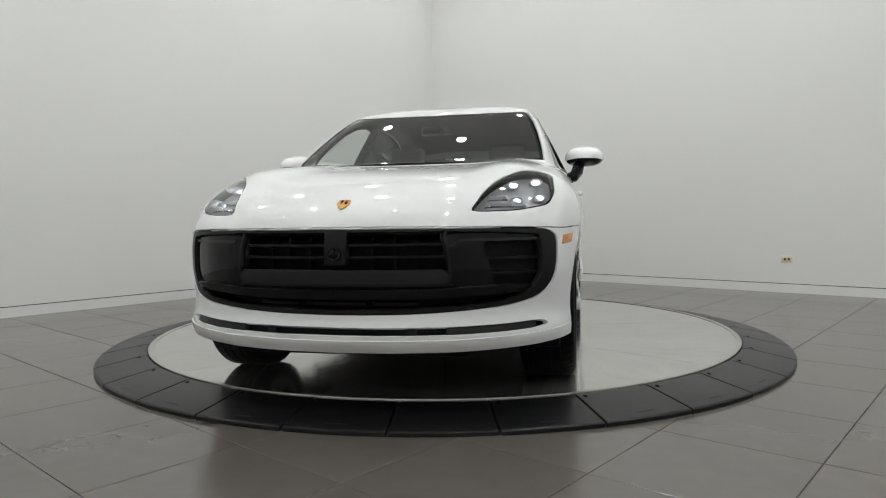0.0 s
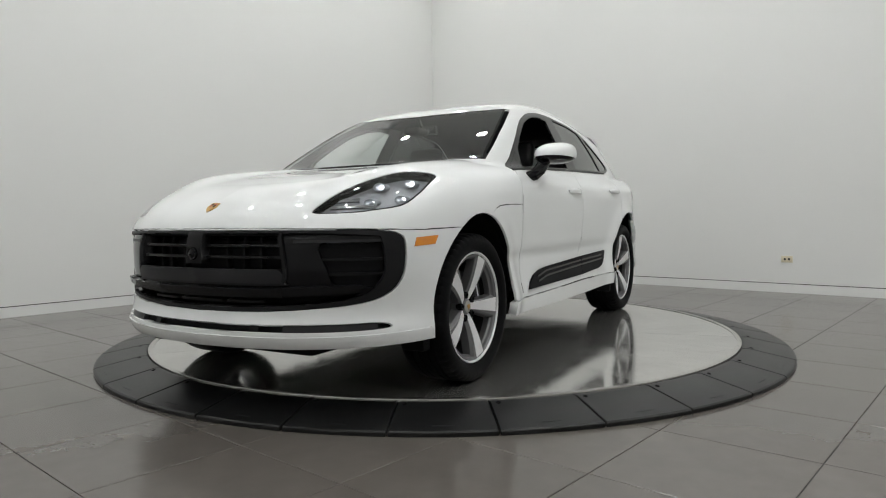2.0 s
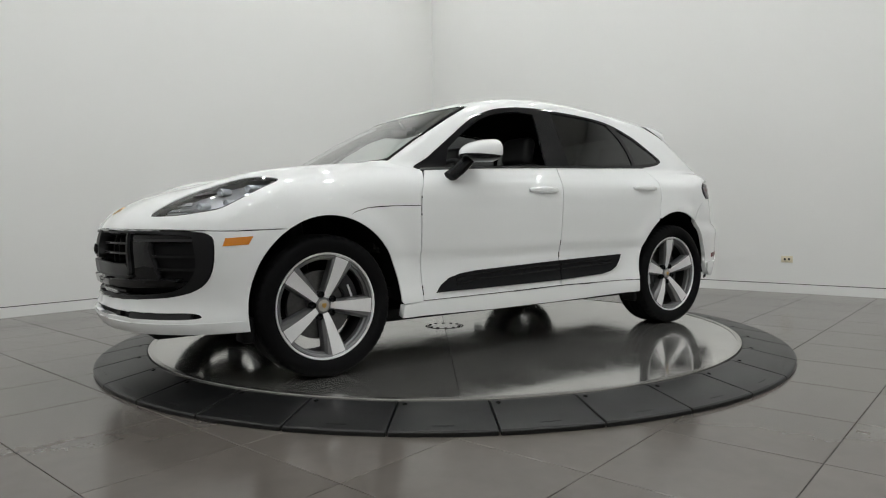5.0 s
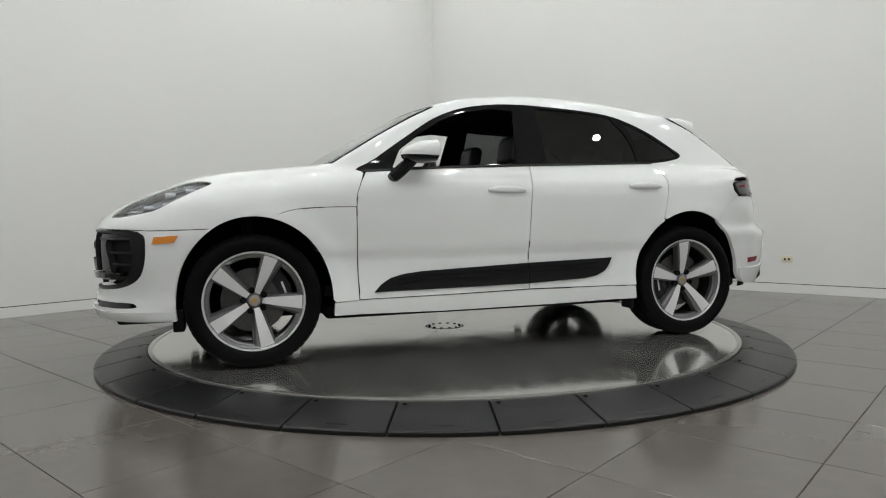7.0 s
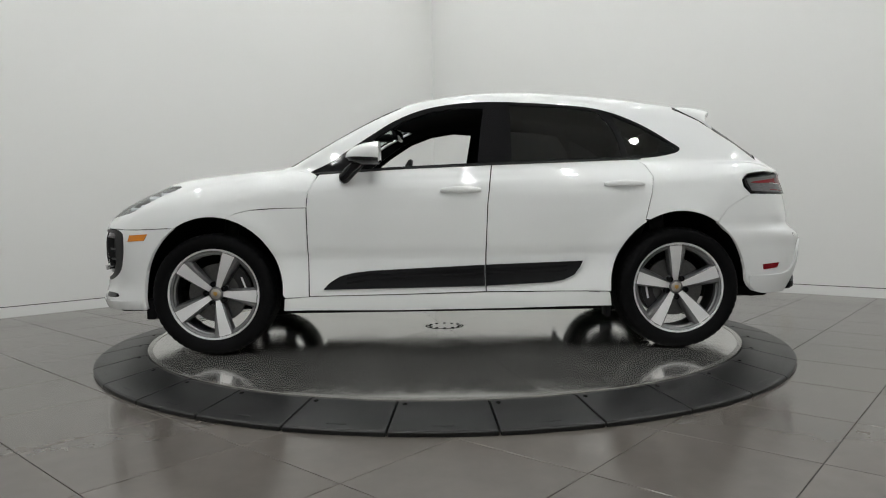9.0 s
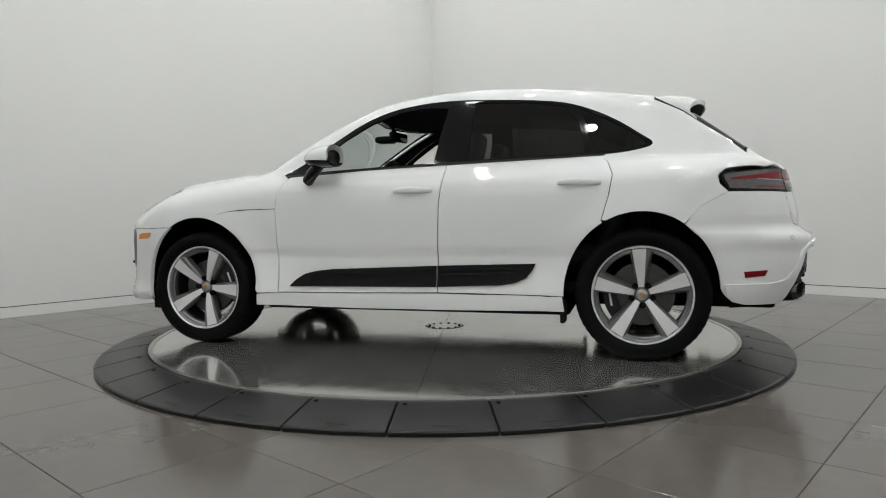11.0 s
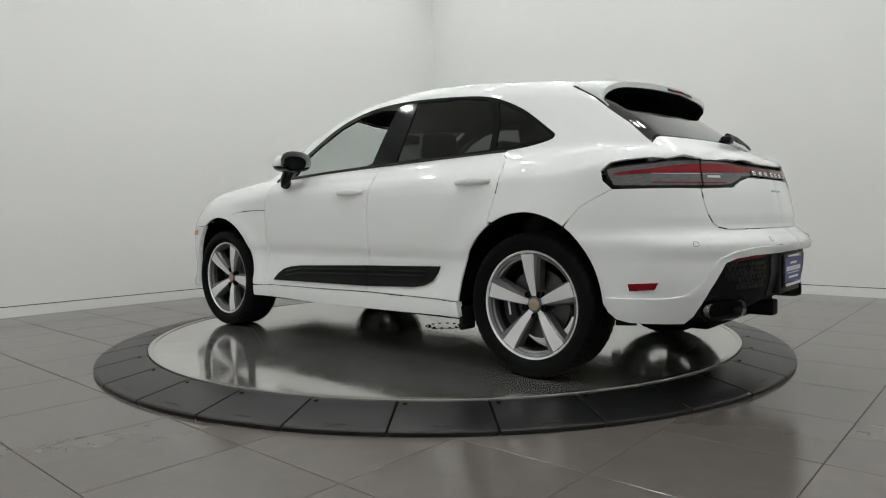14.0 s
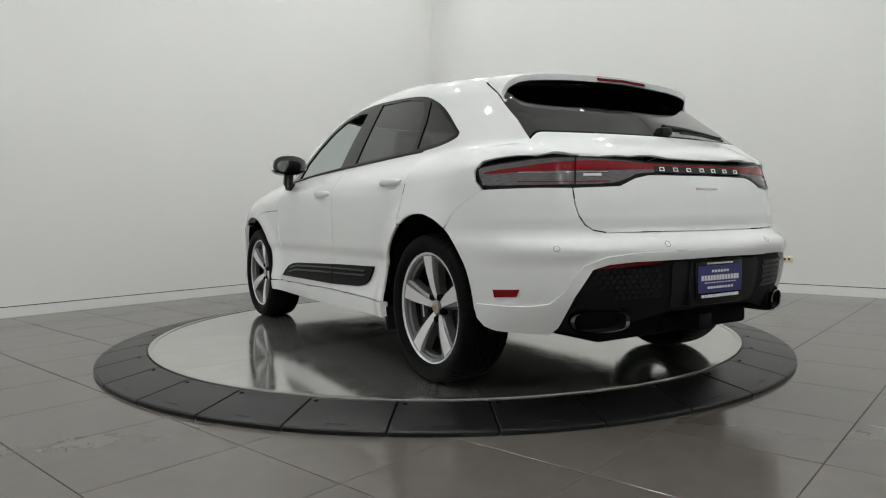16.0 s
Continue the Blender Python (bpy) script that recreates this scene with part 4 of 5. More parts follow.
    bmesh.ops.bisect_plane(low, geom=list(low.verts) + list(low.edges) + list(low.faces), plane_co=cutco, plane_no=(0.06, 0, 1), clear_outer=True)
    for vert in low.verts:
        vert.co.y = s * (0.995 + (abs(vert.co.y) - 0.995) * 0.965)
        vert.co.x = -0.48 + (vert.co.x + 0.48) * 0.97
        vert.co.z += 0.002
    mirror = cpart("door_mirror", mesh_of(bm, PAINT), "white door mirror with a black foot")
    part("lower_shell", low, BLACK_GLOSS, mirror, "gloss black lower shell")
    bm = bmesh.new()
    prism(bm, [(s * 0.995 + 0.088 * math.cos(a) * abs(math.cos(a)) ** -0.15, 1.186 + 0.042 * math.sin(a) * abs(math.sin(a) + 1e-6) ** -0.2) for a in np.linspace(0.01, 2 * math.pi + 0.01, 33)[:-1]], -0.412, -0.3945, "x")
    part("mirror_glass", bm, CHROME, mirror, "mirror glass", smooth=False)
    bm = bmesh.new()
    tube(bm, [(-0.615, s * 0.885, 1.045), (-0.605, s * 0.925, 1.055), (-0.575, s * 0.945, 1.085), (-0.53, s * 0.955, 1.125), (-0.50, s * 0.96, 1.15)], [0.03, 0.036, 0.037, 0.035, 0.03], 14)
    part("mirror_foot", bm, BLACK_GLOSS, mirror, "gloss black mirror foot")
    # quarterlight divider in front of the open window
    cpart("door_glass_corner", skin(v, [(-0.76, 1.100), (-0.61, 1.108), (-0.55, 1.215), (-0.60, 1.20)], [], BLACK_GLOSS, step=0.03, gap=0, lift=0.003, rim=0.004))

# tail: lights across, letters, ledge, diffuser, tips, plate
band = round_sym([(0.0, 1.038), (tang(-0.36), 1.041), (tang(-0.5), 1.053), (tang(-0.66), 1.060), (tang(-0.78), 1.060), (tang(-0.86), 1.049), (-0.955, 1.032), (-0.982, 1.012), (-0.96, 0.955), (-0.925, 0.935), (tang(-0.75), 0.929), (tang(-0.55), 0.934), (tang(-0.46), 0.958), (tang(-0.38), 0.980), (0.0, 0.985)])
light = cpart("tail_light", skin(T, band, [], BLACK_GLOSS, step=0.025, gap=0.001, rim=0.02), "full-width tail light, smoked and red")
lens = round_sym([(0.0, 1.028), (tang(-0.36), 1.031), (tang(-0.5), 1.044), (tang(-0.66), 1.052), (tang(-0.78), 1.054), (tang(-0.86), 1.043), (-0.950, 1.024), (-0.968, 1.008), (-0.950, 0.962), (-0.918, 0.945), (tang(-0.75), 0.941), (tang(-0.56), 0.945), (tang(-0.47), 0.968), (tang(-0.38), 0.990), (0.0, 0.995)])
part("smoked_lens", skin(T, lens, [], SMOKE_LENS, step=0.025, gap=0, lift=0.003, rim=0.004), None, light, "smoked grey lens")
strip = round_sym([(0.0, 1.027), (tang(-0.38), 1.030), (tang(-0.5), 1.038), (tang(-0.66), 1.040), (tang(-0.78), 1.034), (tang(-0.86), 1.020), (-0.93, 1.003), (-0.928, 0.994), (tang(-0.85), 0.998), (tang(-0.66), 1.000), (tang(-0.5), 1.001), (tang(-0.40), 1.004), (0.0, 1.010)])
part("red_strip", skin(T, strip, [], RED_LENS, step=0.025, gap=0, lift=0.006, rim=0.004), None, light, "glossy red light strip")
for s in (-1, 1):
    q = [(s * tang(-0.60), 0.985), (s * tang(-0.675), 0.985), (s * tang(-0.675), 0.975), (s * tang(-0.60), 0.975)]
    part("clear_lens", skin(T, q, [], SILVER_BOWL, step=0.02, gap=0, lift=0.005, rim=0.003), None, light)
    part("lens_joint", skin(T, [(s * tang(-0.70), 1.062), (s * tang(-0.705), 1.062), (s * tang(-0.712), 0.931), (s * tang(-0.707), 0.931)], [], GAP, step=0.02, gap=0, lift=0.0072, rim=0.003), None, light)
for s in (-1, 1):
    for z0, z1, m in ((0.951, 0.9545, RED_LENS), (0.9905, 0.993, CHROME)):
        q = [(tang(-0.57), z0), (tang(-0.70), z0 - 0.001), (tang(-0.80), z0), (tang(-0.87), z0 + 0.004), (tang(-0.87), z1 + 0.004), (tang(-0.80), z1), (tang(-0.70), z1 - 0.001), (tang(-0.57), z1)]
        part("light_line", skin(T, q if s < 0 else flip(q), [], m, step=0.02, gap=0, lift=0.0055, rim=0.003), None, light)
cpart("tail_lettering_backing", skin(T, sym([(0.0, 1.018), (tang(-0.325), 1.018), (tang(-0.325), 0.990), (0.0, 0.988)]), [], BLACK_GLOSS, step=0.03, gap=0, lift=0.007, rim=0.003))
for k in range(7):
    y = -0.282 + k * 0.094
    a = tang(y) if y < 0 else -tang(-y)
    cpart("letter_bar", skin(T, [(a - 0.014, 0.9945), (a + 0.014, 0.9945), (a + 0.014, 1.0125), (a - 0.014, 1.0125)], [[(a - 0.008, 0.999), (a + 0.008, 0.999), (a + 0.008, 1.008), (a - 0.008, 1.008)]], CHROME, step=0.02, gap=0, lift=0.0095, rim=0.003), "silver bar in place of a letter")
cpart("model_script", skin(T, [(-0.06, 0.918), (0.075, 0.918), (0.08, 0.926), (-0.055, 0.926)], [], CHROME, step=0.02, gap=0, lift=0.003, rim=0.003), "thin silver script bar")
DIFF = sym([(0.0, 0.628), (tang(-0.5), 0.622), (tang(-0.60), 0.612), (tang(-0.66), 0.590), (tang(-0.72), 0.48), (tang(-0.765), 0.355), (tang(-0.79), 0.325), (tang(-0.6), 0.325), (tang(-0.45), 0.355), (tang(-0.3), 0.385), (0.0, 0.39)])
diff = cpart("rear_diffuser", skin(T, DIFF, [], BLACK_MATT, step=0.03, lift=-0.022, rim=0.04), "matt black rear diffuser")
for s in (-1, 1):
    for i in range(11):
        for j in range(6):
            y, z = -0.655 + 0.028 * i + (0.014 if j % 2 else 0), 0.580 - 0.022 * j
            if y < -0.66 + 0.026 * j * 0.6 - 0.02 or y < -0.72 + j * 0.01 or (j > 3 and y < -0.56):
                continue
            a = tang(y)
            q = [(a + 0.0120 * math.cos(t), z + 0.0110 * math.sin(t)) for t in np.linspace(0, 2 * math.pi, 7)[:-1]]
            q = q if s < 0 else [(-u, w) for u, w in q]
            part("mesh_cell", skin(T, q, [], BLACK_SATIN, step=0.05, gap=0, lift=-0.017, rim=0.006), None, diff)
    q = [(tang(-0.655), 0.607), (tang(-0.36), 0.622), (tang(-0.36), 0.608), (tang(-0.64), 0.592)]
    cpart("bumper_reflector", skin(T, q if s < 0 else flip(q), [], RED_LENS, step=0.02, gap=0, lift=-0.012, rim=0.006), "red strip reflector under the bumper")
    ridge = [(tang(-0.3), 0.662), (tang(-0.5), 0.658), (tang(-0.61), 0.645), (tang(-0.69), 0.61), (tang(-0.745), 0.51), (tang(-0.79), 0.455), (tang(-0.84), 0.440), tail_at(1.98, 0.436), tail_at(1.90, 0.436), tail_at(1.822, 0.436), tail_at(1.832, 0.374), tail_at(1.867, 0.340), tail_at(1.92, 0.326), (tang(-0.86), 0.324), (tang(-0.79), 0.324), (tang(-0.765), 0.357), (tang(-0.72), 0.482), (tang(-0.66), 0.592), (tang(-0.60), 0.614), (tang(-0.5), 0.624), (tang(-0.3), 0.627)]
    cpart("bumper_sweep", skin(T, ridge if s < 0 else flip(ridge), [], PAINT, step=0.025, gap=0.0005, lift=0.012, rim=0.03), "white sweep along the lower rear bumper")
    # exhaust tip
    bm = bmesh.new()
    def oval(w, h, x, skew=0.0):
        return [bm.verts.new((x + 0.018 + 0.42 * w * math.copysign(abs(math.cos(a)) ** 0.7, math.cos(a)), s * 0.605 + s * -w * math.copysign(abs(math.cos(a)) ** 0.7, math.cos(a)), 0.376 + h * math.copysign(abs(math.sin(a)) ** 0.7, math.sin(a)) + skew * math.cos(a))) for a in np.linspace(0, 2 * math.pi, 29)[:-1]]
    rs = [oval(0.09, 0.036, 1.9), oval(0.106, 0.043, 2.14), oval(0.113, 0.047, 2.20), oval(0.114, 0.047, 2.238), oval(0.110, 0.045, 2.243), oval(0.105, 0.041, 2.238), oval(0.102, 0.039, 2.18)]
    for r0, r1 in zip(rs, rs[1:]):
        for k in range(28):
            bm.faces.new((r0[k], r0[(k + 1) % 28], r1[(k + 1) % 28], r1[k]))
    pipe = cpart("exhaust_tip", mesh_of(fix(bm), DARK_CHROME), "wide dark chrome exhaust tip")
    bm = bmesh.new()
    rs = [oval(0.103, 0.0395, 2.232), oval(0.100, 0.038, 2.19), oval(0.09, 0.030, 1.95)]
    for r0, r1 in zip(rs, rs[1:]):
        for k in range(28):
            bm.faces.new((r0[k], r0[(k + 1) % 28], r1[(k + 1) % 28], r1[k]))
    bm.faces.new(rs[-1])
    part("pipe_bore", fix(bm), LINING, pipe, "plain black bore")
    bm = bmesh.new()
    rs = [oval(0.10, 0.045, 1.95, 0.006), oval(0.138, 0.068, 2.06, 0.006), oval(0.136, 0.067, 2.205, 0.006), oval(0.128, 0.060, 2.224, 0.004), oval(0.116, 0.049, 2.214), oval(0.11, 0.045, 2.05)]
    for r0, r1 in zip(rs, rs[1:]):
        for k in range(28):
            bm.faces.new((r0[k], r0[(k + 1) % 28], r1[(k + 1) % 28], r1[k]))
    for v in bm.verts:
        v.co.z = max(v.co.z, 0.322) + 0.006
    cpart("exhaust_shroud", mesh_of(fix(bm), BLACK_MATT), "matt black shroud round the exhaust tip")
cpart("bumper_sweep", skin(T, [(tang(-0.3), 0.662), (0, 0.664), (-tang(-0.3), 0.662), (-tang(-0.3), 0.627), (0, 0.630), (tang(-0.3), 0.627)], [], PAINT, step=0.025, gap=0.0, lift=0.012, rim=0.03), "white sweep along the lower rear bumper")
cpart("diffuser_centre", skin(T, sym([(0.0, 0.612), (tang(-0.29), 0.606), (tang(-0.30), 0.59), (tang(-0.29), 0.42), (tang(-0.27), 0.405), (0.0, 0.402)]), [], BLACK_SATIN, step=0.03, gap=0, lift=-0.015, rim=0.02), "satin black centre panel of the diffuser")
for y, z in ((-0.772, 0.679), (-0.34, 0.690), (0.34, 0.690), (0.772, 0.679)):
    a = tang(y) if y < 0 else -tang(-y)
    ring = [(a + 0.0115 * math.cos(t), z + 0.0115 * math.sin(t)) for t in np.linspace(0, 2 * math.pi, 17)[:-1]]
    cpart("sensor_ring", skin(T, ring, [[(a + 0.0100 * math.cos(t), z + 0.0100 * math.sin(t)) for t in np.linspace(0, 2 * math.pi, 17)[:-1]]], GREY_SATIN, step=0.01, gap=0, lift=0.001, rim=0.001), "parking sensor ring")
    cpart("parking_sensor", skin(T, [(a + 0.0100 * math.cos(t), z + 0.0100 * math.sin(t)) for t in np.linspace(0, 2 * math.pi, 17)[:-1]], [], PAINT, step=0.01, gap=0, lift=0.0005, rim=0.001), "white parking sensor")
bm = bmesh.new()
box(bm, 2.30, 2.372, -0.20, 0.16, 0.415, 0.615, 0.01)
cpart("plate_recess", mesh_of(bm, BLACK_SATIN), "black number plate mount")
bm = bmesh.new()
box(bm, 2.373, 2.384, -0.178, 0.138, 0.443, 0.608, 0.006)
plate_f = cpart("plate_frame", mesh_of(bm, BLACK_GLOSS), "black dealer plate frame with pale bars")
bm = bmesh.new()
box(bm, 2.3845, 2.387, -0.168, 0.128, 0.470, 0.588, 0.001, 1)
part("plate", bm, BLUE_PLATE, plate_f, "blue plate with bars of lettering", smooth=False)
for y0, y1, z0, z1 in ((-0.15, 0.11, 0.524, 0.546), (-0.08, 0.04, 0.558, 0.569), (-0.13, 0.09, 0.512, 0.516), (-0.11, 0.07, 0.488, 0.498), (-0.15, 0.11, 0.450, 0.463), (-0.11, 0.07, 0.594, 0.601)):
    n = max(3, int((y1 - y0) / 0.02))
    for k in range(n):
        bm = bmesh.new()
        box(bm, 2.3845, 2.3885, y0 + (y1 - y0) * (k + 0.12) / n, y0 + (y1 - y0) * (k + 0.84) / n, z0, z1)
        part("lettering_bar", bm, LETTER, plate_f, smooth=False)
bm = bmesh.new()
box(bm, 2.12, 2.30, -0.045, 0.045, 0.285, 0.365, 0.008)
box(bm, 2.08, 2.16, -0.12, 0.12, 0.27, 0.34, 0.01)
cpart("tow_hitch", mesh_of(bm, BLACK_MATT), "black tow hitch receiver")

# roof spoiler over the rear window
seam = curve([0, 0.2, 0.4, 0.55, 0.75, 1.0], [1.70, 1.63, 1.53, 1.478, 1.484, 1.502])
seam_y = curve([0, 0.2, 0.4, 0.55, 0.75, 1.0], [-0.674, -0.656, -0.634, -0.602, -0.40, 0.0])
seam_z = curve([0, 0.2, 0.4, 0.55, 0.75, 1.0], [1.352, 1.406, 1.464, 1.499, 1.527, 1.538])
tip = curve([0, 0.2, 0.4, 0.55, 0.75, 1.0], [1.702, 1.668, 1.682, 1.722, 1.778, 1.803])
tip_y = curve([0, 0.2, 0.4, 0.55, 0.75, 1.0], [-0.676, -0.658, -0.630, -0.578, -0.37, 0.0])
tip_z = curve([0, 0.2, 0.4, 0.55, 0.75, 1.0], [1.350, 1.398, 1.450, 1.475, 1.490, 1.500])


def spoiler_skin(drop, v0=0.0, v1=1.0):
    bm = bmesh.new()
    cols = []
    for i in range(61):
        t = i / 30
        s, t = (1, t) if t <= 1 else (-1, 2 - t)
        a = np.array([seam(t), s * seam_y(t), seam_z(t)])
        b = np.array([tip(t), s * tip_y(t), tip_z(t)])
        side_in = np.array([0.0, -s * np.sign(seam_y(t)) * (1 - min(1, t / 0.6)), -min(1.0, 0.25 + t / 0.6)])
        col = []
        for k in range(9):
            v = v0 + (v1 - v0) * k / 8
            p = a + (b - a) * v
            p[2] += 0.012 * math.sin(math.pi * v)
            col.append(bm.verts.new(p + side_in * drop * (0.4 + 0.6 * v)))
        cols.append(col)
    for c0, c1 in zip(cols, cols[1:]):
        for k in range(8):
            bm.faces.new((c0[k], c0[k + 1], c1[k + 1], c1[k]))
    return bm, cols


bm, c_top = spoiler_skin(0.0)
bm2, c_low = spoiler_skin(0.028, 0.0, 0.985)
lowmap = [[bm.verts.new(v.co) for v in col] for col in c_low]
bm2.free()
for a, b in zip(range(60), range(1, 61)):
    bm.faces.new((c_top[a][8], lowmap[a][8], lowmap[b][8], c_top[b][8]))
    bm.faces.new((lowmap[a][8], lowmap[a][5], lowmap[b][5], lowmap[b][8]))
for col in (0, 60):
    for k in range(8):
        bm.faces.new((c_top[col][k], c_top[col][k + 1], lowmap[col][k + 1], lowmap[col][k]))
bmesh.ops.delete(bm, geom=[v for v in bm.verts if not v.link_faces], context="VERTS")
bmesh.ops.recalc_face_normals(bm, faces=bm.faces)
sp = cpart("roof_spoiler", mesh_of(bm, PAINT, True, 45), "white roof spoiler over the rear window")
bm, cols = spoiler_skin(0.034, -0.1, 0.97)
part("underside", bm, LINING, sp, "black spoiler underside")
bm = bmesh.new()
ys = np.linspace(-0.17, 0.17, 13)
tt = lambda y: 1 - abs(y) / 0.40 * 0.25
up = [bm.verts.new((float(tip(tt(y))) - 0.004, y, float(tip_z(tt(y))) + 0.002)) for y in ys]
dn = [bm.verts.new((float(tip(tt(y))) + 0.004, y, float(tip_z(tt(y))) - 0.022)) for y in ys]
for k in range(12):
    bm.faces.new((up[k], up[k + 1], dn[k + 1], dn[k]))
bmesh.ops.solidify(bm, geom=bm.faces[:], thickness=0.006)
part("brake_light", fix(bm), RED_LENS, sp, "dark red high brake light")
# rear wiper
bm = bmesh.new()
box(bm, 2.02, 2.075, -0.02, 0.05, 1.185, 1.225, 0.012)
tube(bm, [(2.05, 0.01, 1.225), (2.045, 0.16, 1.222), (2.03, 0.32, 1.213), (2.015, 0.49, 1.20)], [0.016, 0.013, 0.009, 0.006], 8)
tube(bm, [(2.06, 0.12, 1.205), (2.05, 0.30, 1.20), (2.02, 0.50, 1.187)], 0.006, 6)
cpart("rear_wiper", mesh_of(bm, BLACK_SATIN), "black rear wiper arm")
bm = bmesh.new()
tube(bm, [(-1.10, 0.30, 1.120), (-1.115, 0.0, 1.122), (-1.09, -0.33, 1.120)], [0.008, 0.007, 0.006], 6)
tube(bm, [(-1.10, -0.10, 1.122), (-1.07, -0.40, 1.121), (-0.99, -0.66, 1.118)], [0.008, 0.007, 0.006], 6)
cpart("windscreen_wiper", mesh_of(bm, BLACK_SATIN), "black windscreen wiper")

# underbody and wheel housings
bm = bmesh.new()
box(bm, -1.0, 1.0, -0.79, 0.79, 0.225, 0.30, 0.02)
box(bm, -2.15, -0.98, -0.52, 0.52, 0.22, 0.36, 0.02)
box(bm, 0.98, 2.15, -0.52, 0.52, 0.26, 0.40, 0.02)
cpart("underbody", mesh_of(bm, GAP), "black underbody trays")
for cx in (-1.403, 1.403):
    for s in (-1, 1):
        bm = bmesh.new()
        ar = [(0.464, a) for a in np.linspace(-3, 183, 37)]
        out = [bm.verts.new((cx + r * math.cos(radians(a)), s * 0.90, 0.375 + r * math.sin(radians(a)))) for r, a in ar]
        inn = [bm.verts.new((cx + r * math.cos(radians(a)), s * 0.50, 0.375 + r * math.sin(radians(a)))) for r, a in ar]
        for k in range(36):
            bm.faces.new((out[k], out[k + 1], inn[k + 1], inn[k]))
        mid = bm.verts.new((cx, s * 0.50, 0.50))
        for k in range(36):
            bm.faces.new((inn[k], inn[k + 1], mid))
        bmesh.ops.solidify(bm, geom=bm.faces[:], thickness=0.004)
        cpart("wheel_housing", mesh_of(fix(bm), LINING), "black wheel housing liner")
        bm = bmesh.new()
        tube(bm, [(cx, s * 0.48, 0.85), (cx, s * 0.62, 0.45)], [0.05, 0.04], 12)
        tube(bm, [(cx - 0.15, s * 0.45, 0.30), (cx, s * 0.72, 0.30), (cx + 0.15, s * 0.45, 0.30)], 0.025, 8)
        cpart("suspension_arm", mesh_of(bm, GREY_SATIN), "dark suspension arm and damper")
for s in (-1, 1):
    bm = bmesh.new()
    box(bm, -1.825, -1.765, s * 0.82 - 0.06, s * 0.82 + 0.06, 0.215, 0.34, 0.01)
    cpart("air_flap", mesh_of(bm, BLACK_MATT), "black air deflector ahead of the wheel")
    bm = bmesh.new()
    box(bm, 0.955, 0.985, s * 0.88 - 0.06, s * 0.88 + 0.05, 0.20, 0.33, 0.008)
    cpart("mud_flap", mesh_of(bm, BLACK_MATT), "black deflector ahead of the rear wheel")


# wheels
def tyre_mesh():
    bm = bmesh.new()
    prof = [(0.272, 0.098), (0.276, 0.112), (0.292, 0.126), (0.318, 0.133), (0.340, 0.130), (0.354, 0.121), (0.3625, 0.108), (0.3655, 0.092)]
    grooves = [(0.066, 0.058), (0.028, 0.020), (-0.020, -0.028), (-0.058, -0.066)]
    full = list(prof)
    for a, b in grooves:
        full += [(0.3668, a), (0.359, a - 0.001), (0.359, b + 0.001), (0.3668, b)]
    full += [(r, -h) for r, h in prof[::-1]]
    n = 216
    rings = []
    for r, h in full:
        ring = []
        for i in range(n):
            rr = r
            if r > 0.353 and abs(h) > 0.068 and i % 4 == 0:
                rr -= 0.004
            a = 2 * math.pi * (i + (h * 14)) / n
            ring.append(bm.verts.new((rr * math.cos(a), h, rr * math.sin(a))))
        rings.append(ring)
    for a, b in zip(rings, rings[1:]):
        for i in range(n):
            bm.faces.new((a[i], a[(i + 1) % n], b[(i + 1) % n], b[i]))
    return mesh_of(fix(bm), TYRE, True, 30)


def rim_mesh():
    bm = bmesh.new()
    lathe(bm, [(0.250, 0.11), (0.274, 0.11), (0.274, 0.098), (0.250, 0.09), (0.240, 0.0), (0.243, -0.07), (0.252, -0.100), (0.262, -0.106), (0.262, -0.100), (0.255, -0.06), (0.25, 0.0)], 72, "y")
    return mesh_of(fix(bm), BARREL, True, 30)


def lip_mesh():
    bm = bmesh.new()
    lathe(bm, [(0.262, -0.098), (0.2635, -0.107), (0.268, -0.1125), (0.273, -0.1125), (0.2755, -0.107), (0.2755, -0.098)], 96, "y")
    return mesh_of(fix(bm), RIM_FACE, True, 30)


def flange_mesh():
    bm = bmesh.new()
    lathe(bm, [(0.263, -0.101), (0.259, -0.1075), (0.249, -0.100), (0.2465, -0.088), (0.2375, -0.080), (0.236, -0.050), (0.2395, -0.05), (0.25, -0.09)], 96, "y")
    return mesh_of(fix(bm), RIM_DARK, True, 30)


def spoke_mesh(dark):
    """One spoke pointing up: a dark flared body, or its bright machined face."""
    bm = bmesh.new()
    rows = []
    for i in range(9):
        u = i / 8
        r = 0.042 + (0.264 - 0.042) * u
        depth = -0.062 - 0.043 * u ** 0.8 - (0.006 * math.sin(math.pi * u))
        if dark:
            w0, w1 = -0.022 - 0.034 * u, 0.022 + 0.046 * u
            rows.append([bm.verts.new(c) for c in ((w0 - 0.006, depth + 0.055, r), (w0, depth + 0.012, r), (w0 + 0.010 + 0.004 * u, depth + 0.0015, r), (w1 - 0.012, depth + 0.0015, r), (w1, depth + 0.016, r), (w1 + 0.006, depth + 0.055, r))])
        else:
            w0, w1 = -0.018 - 0.028 * u, 0.014 + 0.018 * u
            rows.append([bm.verts.new(c) for c in ((w0, depth + 0.001, r), (w0 + 0.001, depth - 0.0015, r), ((w0 + w1) / 2, depth - 0.0005, r), (w1 - 0.001, depth - 0.0015, r), (w1, depth + 0.001, r))])
    for a, b in zip(rows, rows[1:]):
        for k in range(len(a) - 1):
            bm.faces.new((a[k], a[k + 1], b[k + 1], b[k]))
    bm.faces.new(rows[0])
    bm.faces.new(rows[-1])
    return mesh_of(fix(bm), RIM_DARK if dark else RIM_FACE, True, 25)


